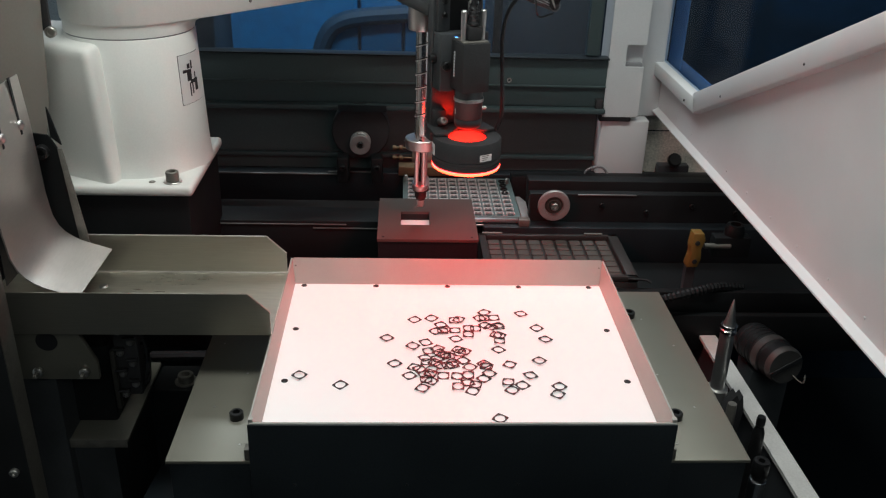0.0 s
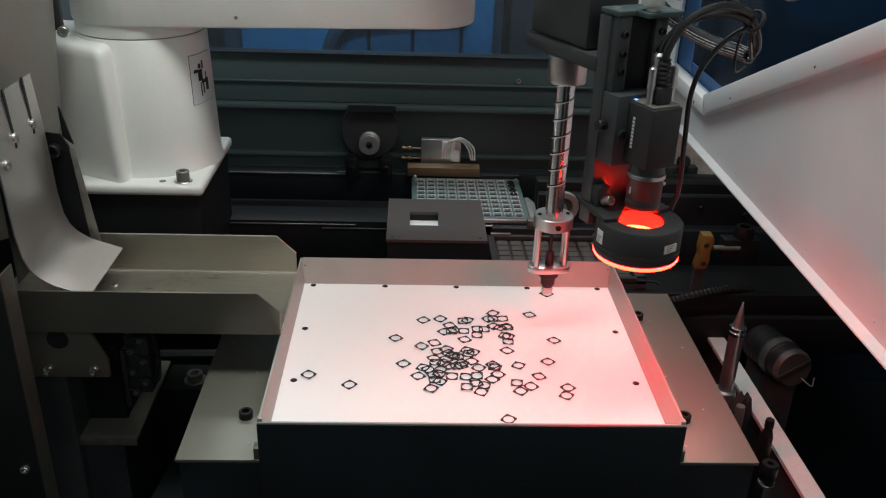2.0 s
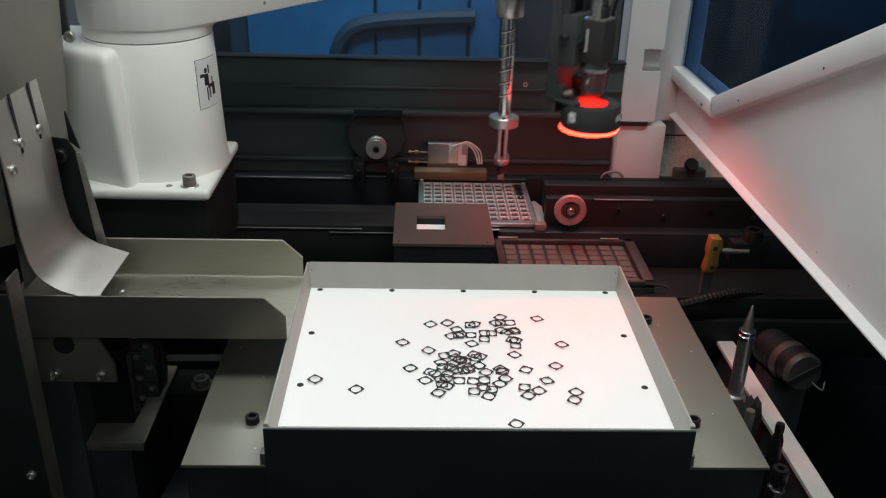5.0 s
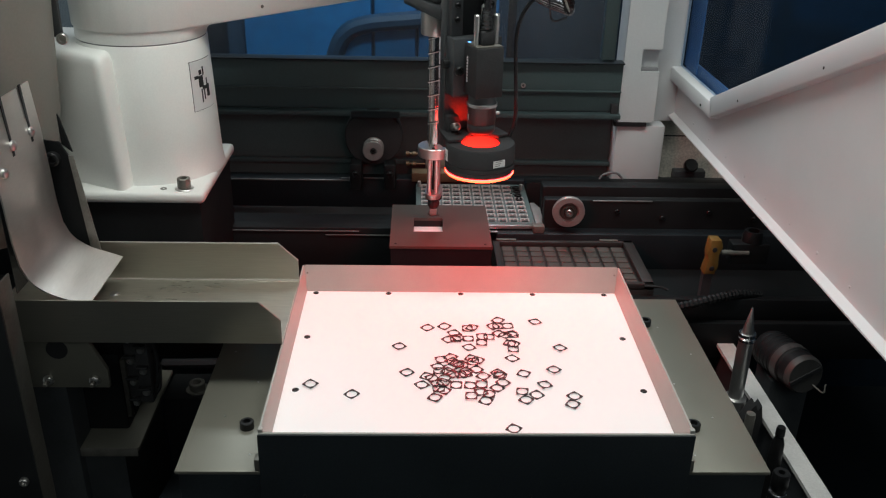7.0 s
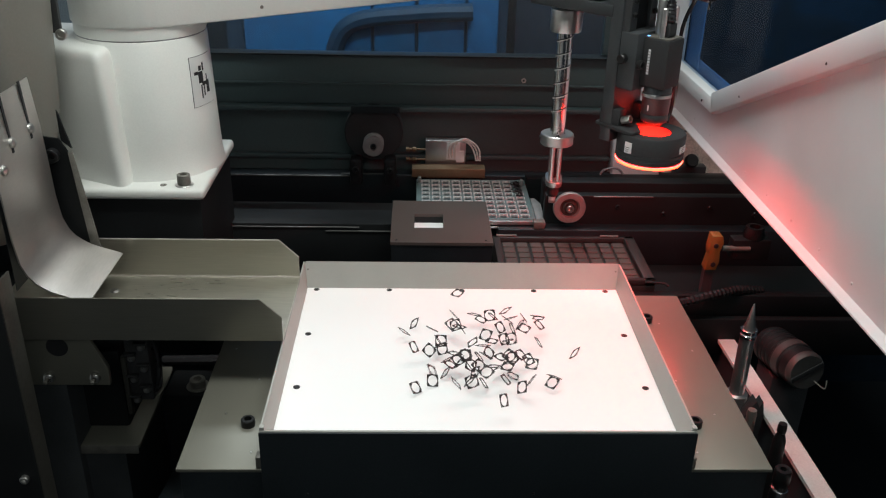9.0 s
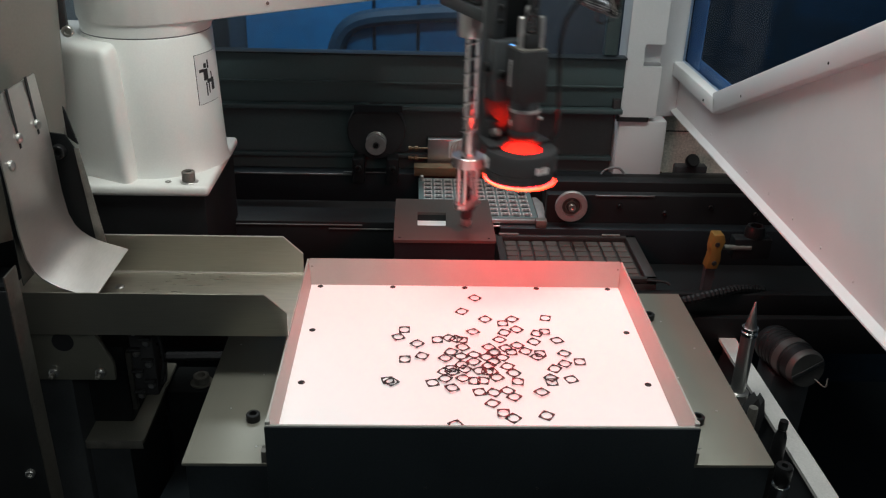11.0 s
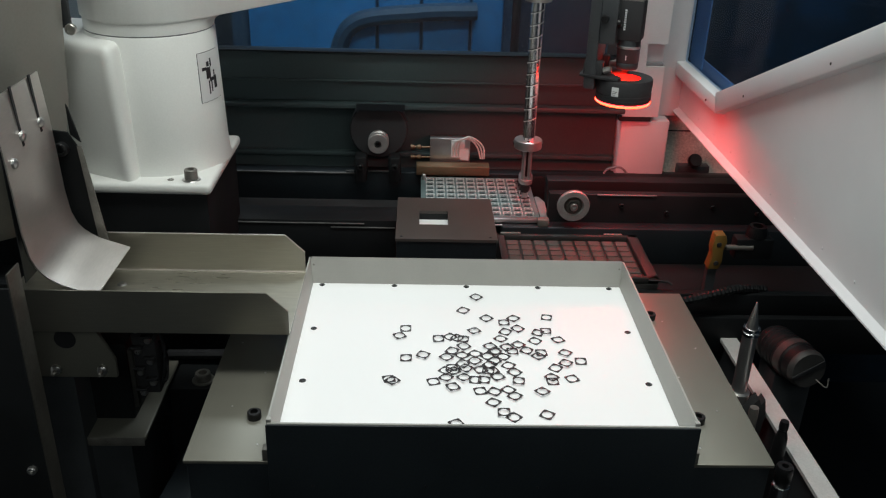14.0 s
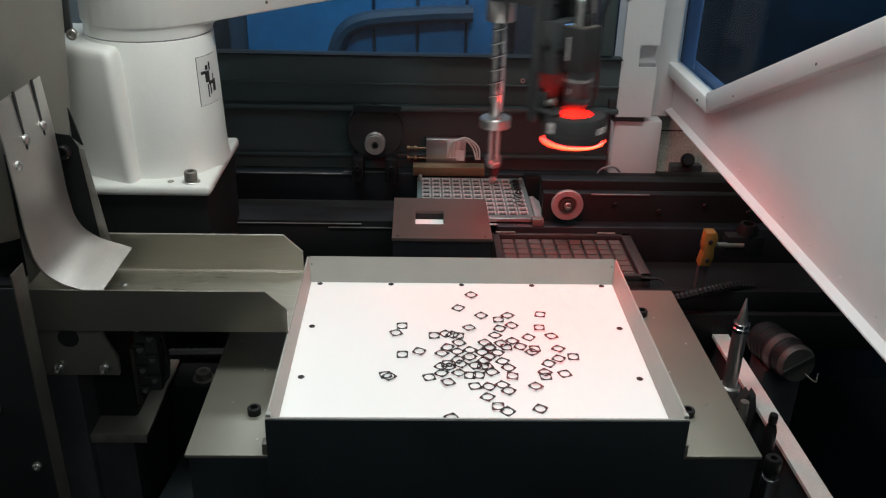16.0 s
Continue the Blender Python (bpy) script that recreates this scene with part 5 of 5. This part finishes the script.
THROWN_1 = [
    (7, 105, 0), (-6, 81, 0), (14, 67, 0), (-57, 49, 1), (-62, 36, 0), (-29, 32, 1), (-19, 36, 0), (-13, 34, 0), (-8, 32, 1), (2, 45, 0),
    (29, 60, 1), (38, 68, 0), (29, 45, 0), (40, 50, 0), (24, 34, 0), (68, 71, 1), (57, 44, 0), (64, 46, 1), (53, 31, 0), (73, 33, 0), (-56,
    2, 1), (-42, 6, 0), (-18, 13, 0), (-8, 20, 0), (-23, 3, 0), (-10, 7, 0), (1, 10, 0), (14, 20, 0), (28, 20, 0), (18, 13, 1)]
THROWN_2 = [
    (38, 24, 0), (44, 15, 0), (24, 6, 0), (32, 13, 1), (11, 6, 0), (16, -1, 0), (0, -2, 0), (-10, -6, 0), (12, -6, 0), (27, -7, 0), (76, 12,
    0), (56, 12, 1), (53, 7, 0), (87, 0, 1), (74, -4, 0), (65, -10, 0), (31, -17, 0), (-8, -13, 0), (-19, -11, 1), (-24, -15, 0), (-18, -16,
    0), (4, -14, 0), (10, -16, 1), (13, -16, 0), (-10, -26, 0), (-24, -26, 0), (-34, -31, 0), (-1, -28, 1), (6, -28, 1), (17, -24, 0)]
THROWN_3 = [
    (33, -30, 1), (60, -24, 0), (60, -29, 1), (76, -25, 0), (-19, -39, 0), (2, -43, 0), (13, -44, 0), (24, -41, 0), (28, -50, 0), (50, -44,
    0), (11, -58, 0), (18, -71, 1), (25, -76, 0), (50, -73, 0), (-69, -28, 0), (-66, -31, 0), (-18, -85, 0), (59, 61, 0), (-46, 25, 0)]


def washer_mesh():
    """A thin rounded diamond with a large hole."""
    n = 32
    outer, inner = [], []
    for k in range(n):
        a = 2 * math.pi * k / n
        c, s = math.cos(a), math.sin(a)
        r = 0.0063 / (abs(c) ** 1.08 + abs(s) ** 1.08) ** (1 / 1.08)
        ri = 0.00405
        outer.append((r * c * 1.03, r * s))
        inner.append((min(ri, r * 0.885) * c, min(ri, r * 0.885) * s))
    bm = bmesh.new()
    lo = [[bm.verts.new((x, y, z)) for x, y in ring] for ring in (outer, inner) for z in (0.0, 0.0005)]
    o0, o1, i0, i1 = lo
    for k in range(n):
        j = (k + 1) % n
        bm.faces.new((o0[k], o0[j], o1[j], o1[k]))
        bm.faces.new((i0[j], i0[k], i1[k], i1[j]))
        bm.faces.new((o1[k], o1[j], i1[j], i1[k]))
        bm.faces.new((o0[j], o0[k], i0[k], i0[j]))
    bmesh.ops.recalc_face_normals(bm, faces=bm.faces)
    return mesh_of("diamond_washer", bm, WASHER, 50)


# when the spindle takes a washer, when it lets go of it, and from which layout
PICKS = [(1.7, 3.2, 0), (4.05, 5.55, 0), (6.4, 7.75, 0), (10.47, 11.95, 1), (12.85, 14.2, 1), (15.05, 16.0, 1)]


def washers():
    """Every washer with its first and second resting place and the pick that takes it, if any."""
    me = washer_mesh()
    rnd = random.Random(3)
    first = [list(w) for w in LYING_1 + LYING_2 + LYING_3]
    second = [list(w) for w in THROWN_1 + THROWN_2 + THROWN_3]
    taken = {}
    for pick in PICKS:
        _, x, y, _ = between(TOOL_ROWS, pick[0])
        rows = second if pick[2] else first
        near = min((w for w in rows if id(w) not in taken), key=lambda w: math.hypot(w[0] - x * 1000, w[1] - y * 1000))
        taken[id(near)] = pick
    pairs, free = [], list(second)
    for a in first:
        pick = taken.get(id(a))
        if pick:
            pairs.append((a, a, pick))
            continue
        if free:
            b = min(free, key=lambda w: math.hypot(w[0] - a[0], w[1] - a[1]))
            free.remove(b)
        else:
            b = [rnd.gauss(16, 14), rnd.gauss(-2, 12), 0]
        pairs.append((a, b, taken.get(id(b))))
    for b in free:
        pairs.append(([rnd.gauss(-6, 11), rnd.gauss(-6, 10), 0], b, taken.get(id(b))))
    return [(tagged(new("diamond_washer", me), "thin dark diamond-shaped washer lying on the lit tray", "washer", "washers on the tray"), *p) for p in pairs]


# seconds, spindle x, y and collar height
TOOL_ROWS = [
    (0.0, -0.026, 0.235, 0.110), (0.2, -0.026, 0.237, 0.106),
    (0.3, 0.007, 0.329, 0.113), (0.4, 0.079, 0.436, 0.114),
    (0.6, 0.083, 0.464, 0.061), (0.8, 0.080, 0.464, 0.056),
    (1.0, 0.082, 0.469, 0.062), (1.1, 0.089, 0.456, 0.098),
    (1.2, 0.107, 0.389, 0.103), (1.3, 0.101, 0.171, 0.121),
    (1.4, 0.074, 0.054, 0.105), (1.5, 0.074, 0.051, 0.083),
    (1.7, 0.073, 0.050, 0.076), (1.8, 0.073, 0.054, 0.082),
    (2.0, 0.073, 0.055, 0.106), (2.1, 0.057, 0.098, 0.106),
    (2.2, 0.022, 0.179, 0.101), (2.3, -0.016, 0.224, 0.107),
    (2.4, -0.027, 0.240, 0.108), (2.5, -0.025, 0.240, 0.114),
    (2.6, 0.019, 0.275, 0.112), (2.7, 0.065, 0.402, 0.105),
    (2.8, 0.085, 0.458, 0.100), (3.0, 0.084, 0.458, 0.058),
    (3.2, 0.083, 0.460, 0.051), (3.3, 0.083, 0.461, 0.082),
    (3.4, 0.087, 0.447, 0.106), (3.5, 0.093, 0.237, 0.122),
    (3.6, 0.005, 0.051, 0.120), (3.8, -0.025, 0.030, 0.100),
    (4.0, -0.025, 0.031, 0.072), (4.2, -0.025, 0.031, 0.085),
    (4.35, -0.025, 0.033, 0.106), (4.5, -0.025, 0.100, 0.112),
    (4.6, -0.020, 0.190, 0.104), (4.7, -0.026, 0.236, 0.107),
    (4.85, -0.025, 0.240, 0.113), (4.95, 0.019, 0.280, 0.112),
    (5.05, 0.065, 0.390, 0.105), (5.15, 0.084, 0.440, 0.100),
    (5.35, 0.083, 0.440, 0.058), (5.55, 0.083, 0.440, 0.051),
    (5.65, 0.083, 0.440, 0.082), (5.75, 0.087, 0.430, 0.106),
    (5.85, 0.090, 0.240, 0.122), (5.95, -0.004, 0.050, 0.120),
    (6.15, -0.035, 0.026, 0.100), (6.3, -0.035, 0.024, 0.072), (6.5, -0.035, 0.025, 0.080),
    (6.6, -0.032, 0.032, 0.110), (6.7, -0.013, 0.101, 0.130),
    (6.8, -0.021, 0.218, 0.106), (6.9, -0.026, 0.236, 0.107),
    (7.0, -0.026, 0.235, 0.108), (7.1, -0.024, 0.237, 0.111),
    (7.2, 0.027, 0.291, 0.112), (7.3, 0.079, 0.408, 0.110),
    (7.4, 0.082, 0.422, 0.092), (7.5, 0.082, 0.421, 0.055),
    (7.6, 0.082, 0.420, 0.053), (7.8, 0.084, 0.420, 0.055),
    (7.9, 0.085, 0.412, 0.098), (8.0, 0.089, 0.389, 0.114),
    (8.1, 0.093, 0.272, 0.123), (8.3, 0.096, 0.242, 0.118),
    (9.0, 0.096, 0.238, 0.117), (9.2, 0.095, 0.239, 0.117),
    (9.95, 0.094, 0.236, 0.117), (10.05, 0.086, 0.130, 0.117),
    (10.15, 0.060, 0.062, 0.105), (10.27, 0.059, 0.061, 0.083),
    (10.47, 0.059, 0.061, 0.075), (10.6, 0.059, 0.061, 0.085),
    (10.77, 0.058, 0.063, 0.106), (10.87, 0.045, 0.110, 0.106),
    (10.97, 0.015, 0.185, 0.102), (11.07, -0.018, 0.228, 0.106),
    (11.17, -0.026, 0.242, 0.104),
    (11.3, -0.028, 0.246, 0.105), (11.4, 0.030, 0.294, 0.112),
    (11.5, 0.079, 0.393, 0.109), (11.7, 0.082, 0.404, 0.060),
    (12.0, 0.083, 0.408, 0.073), (12.1, 0.084, 0.409, 0.101),
    (12.2, 0.089, 0.338, 0.117), (12.3, 0.044, 0.137, 0.120),
    (12.4, -0.040, 0.029, 0.110), (12.5, -0.046, 0.023, 0.075),
    (12.7, -0.047, 0.024, 0.075), (12.9, -0.046, 0.023, 0.072),
    (13.0, -0.048, 0.027, 0.100), (13.1, -0.037, 0.051, 0.110),
    (13.2, -0.018, 0.119, 0.120), (13.3, -0.026, 0.219, 0.109),
    (13.4, -0.029, 0.245, 0.105), (13.5, -0.030, 0.246, 0.104),
    (13.6, -0.021, 0.253, 0.105), (13.7, 0.030, 0.286, 0.114),
    (13.8, 0.078, 0.369, 0.112), (14.0, 0.083, 0.391, 0.057),
    (14.2, 0.083, 0.392, 0.057), (14.4, 0.084, 0.393, 0.096),
    (14.5, 0.095, 0.322, 0.118), (14.6, 0.090, 0.142, 0.116),
    (14.7, 0.057, 0.040, 0.105), (14.8, 0.057, 0.041, 0.092),
    (15.0, 0.055, 0.041, 0.079), (15.2, 0.054, 0.041, 0.090),
    (15.3, 0.054, 0.040, 0.113), (15.4, 0.048, 0.064, 0.120),
    (15.5, 0.013, 0.173, 0.109), (15.6, -0.028, 0.246, 0.105),
    (15.8, -0.027, 0.247, 0.105), (15.9, -0.008, 0.256, 0.111),
    (16.0, 0.039, 0.289, 0.116),
]


def arm_angles(x, y):
    dx, dy = x - BX, y - BY
    d = min(math.hypot(dx, dy), L1 + L2 - 0.001)
    a1 = math.atan2(dy, dx) + math.acos((L1 * L1 + d * d - L2 * L2) / (2 * L1 * d))
    ex, ey = BX + L1 * math.cos(a1), BY + L1 * math.sin(a1)
    return math.degrees(a1), ex, ey, math.degrees(math.atan2(y - ey, x - ex))


def between(rows, t):
    for a, b in zip(rows, rows[1:]):
        if a[0] <= t <= b[0]:
            f = (t - a[0]) / (b[0] - a[0])
            return [p + (q - p) * f for p, q in zip(a, b)]
    return list(rows[-1])


WASHERS = washers()


def drive(ob, rows):
    """Keys a thing along rows given in units of the plan."""
    walk(ob, [(t, Matrix.Translation(m.translation * SCALE) @ m.to_3x3().to_4x4()) for t, m in rows])


def motions():
    arm, fore, spin, head = [], [], [], []
    for t, x, y, z in TOOL_ROWS:
        a1, ex, ey, phi = arm_angles(x, y)
        arm.append((t, pose(0, 0, 0.2235 - BZ, 0, 0, a1)))
        fore.append((t, pose(ex - BX, ey - BY, 0.314 - BZ, 0, 0, phi)))
        head.append((t, pose(x, y, 0, 0, 0, phi - 1.5)))
        turn = 6 if y < 0.15 else 84 if y > 0.23 else 6 + 78 * (y - 0.15) / 0.08
        if t == 3.5:
            turn = 20
        if y < 0.15 and x < 0:
            turn = 62
        spin.append((t, pose(x - BX, y - BY, z - BZ, 0, 0, turn)))
    drive(UPPER_ARM, arm)
    drive(FOREARM, fore)
    drive(SPINDLE, spin)
    drive(VISION, head)
    rnd = random.Random(7)
    for k, (o, a, b, pick) in enumerate(WASHERS):
        ax, ay, bx, by = (c / 1000 for c in (*a[:2], *b[:2]))
        z = 0.0003 + 0.00035 * (k % 4)
        ya, yb = (rnd.gauss(42, 8) if w[2] else rnd.gauss(-3, 13) for w in (a, b))
        ta, tb = rnd.uniform(-3, 3), rnd.uniform(-3, 3)
        # shaken towards the middle, then thrown up, then settled
        gx, gy = 0.002 + 0.039 * math.tanh(ax / 0.044), 0.004 + (ay - 0.004) * 0.94 + rnd.gauss(0, 0.004)
        if gy < -0.06:
            gy = -0.052
        fx, fy = gx + (bx - gx) * 0.62 + rnd.gauss(0, 0.006), gy + (by - gy) * 0.62 + rnd.gauss(0, 0.006)
        lift = rnd.uniform(0.004, 0.024)
        rx, ry = rnd.uniform(-65, 65), rnd.uniform(-65, 65)
        rows = [(0.0, pose(ax, ay, z, ta, tb, ya))]
        if not pick or pick[2]:
            rows.append((7.35, pose(ax, ay, z, ta, tb, ya)))
            for t, f, g, turn in ((7.5, 0.52, 0, 3), (7.6, 0.7, 0.03, 5), (7.75, 0.9, 0.05, -4), (7.9, 1, 0.1, 4), (8.1, 1, 0.15, -3), (8.3, 1, 0.2, 2), (8.45, 1, 0.5, -2), (8.6, 1, 1, 2), (8.72, 1, 1, 0)):
                rows.append((t, pose(ax + (gx - ax) * f, ay + (gy - ay) * g, z + 0.0008, ta * turn * 0.3, tb, ya + turn)))
            rows += [(8.8, pose(gx + (fx - gx) * 0.15, gy + (fy - gy) * 0.15, z + lift * 0.5, rx * 0.5, ry * 0.5, ya)),
                     (8.9, pose(gx + (fx - gx) * 0.7, gy + (fy - gy) * 0.7, z + lift, rx, ry, ya)),
                     (9.0, pose(fx, fy, z + lift * 0.9, rx * 0.8, ry * 0.9, (ya + yb) / 2)),
                     (9.1, pose(fx + (bx - fx) * 0.55, fy + (by - fy) * 0.55, z + lift * 0.6, rx * 0.5, ry * 0.5, yb)),
                     (9.2, pose(fx + (bx - fx) * 0.85, fy + (by - fy) * 0.85, z + lift * 0.25, rx * 0.2, ry * 0.2, yb)),
                     (9.33, pose(bx, by, z, ta, tb, yb))]
        last = rows[-1][1]
        if pick:
            # carried by the spindle over the inspection box to the pallet
            grab, drop, _ = pick
            rows.append((grab, last))
            for t in [r[0] for r in TOOL_ROWS if grab < r[0] < drop] + [drop]:
                _, sx, sy, sz = between(TOOL_ROWS, t)
                rows.append((t, pose(sx, sy, max(-0.0235, sz - 0.0725), 0, 0, yb)))
            last = pose(sx, sy, -0.0235, 0, 0, yb)
        if rows[-1][0] < 16.0:
            rows.append((16.0, last))
        drive(o, rows)


motions()
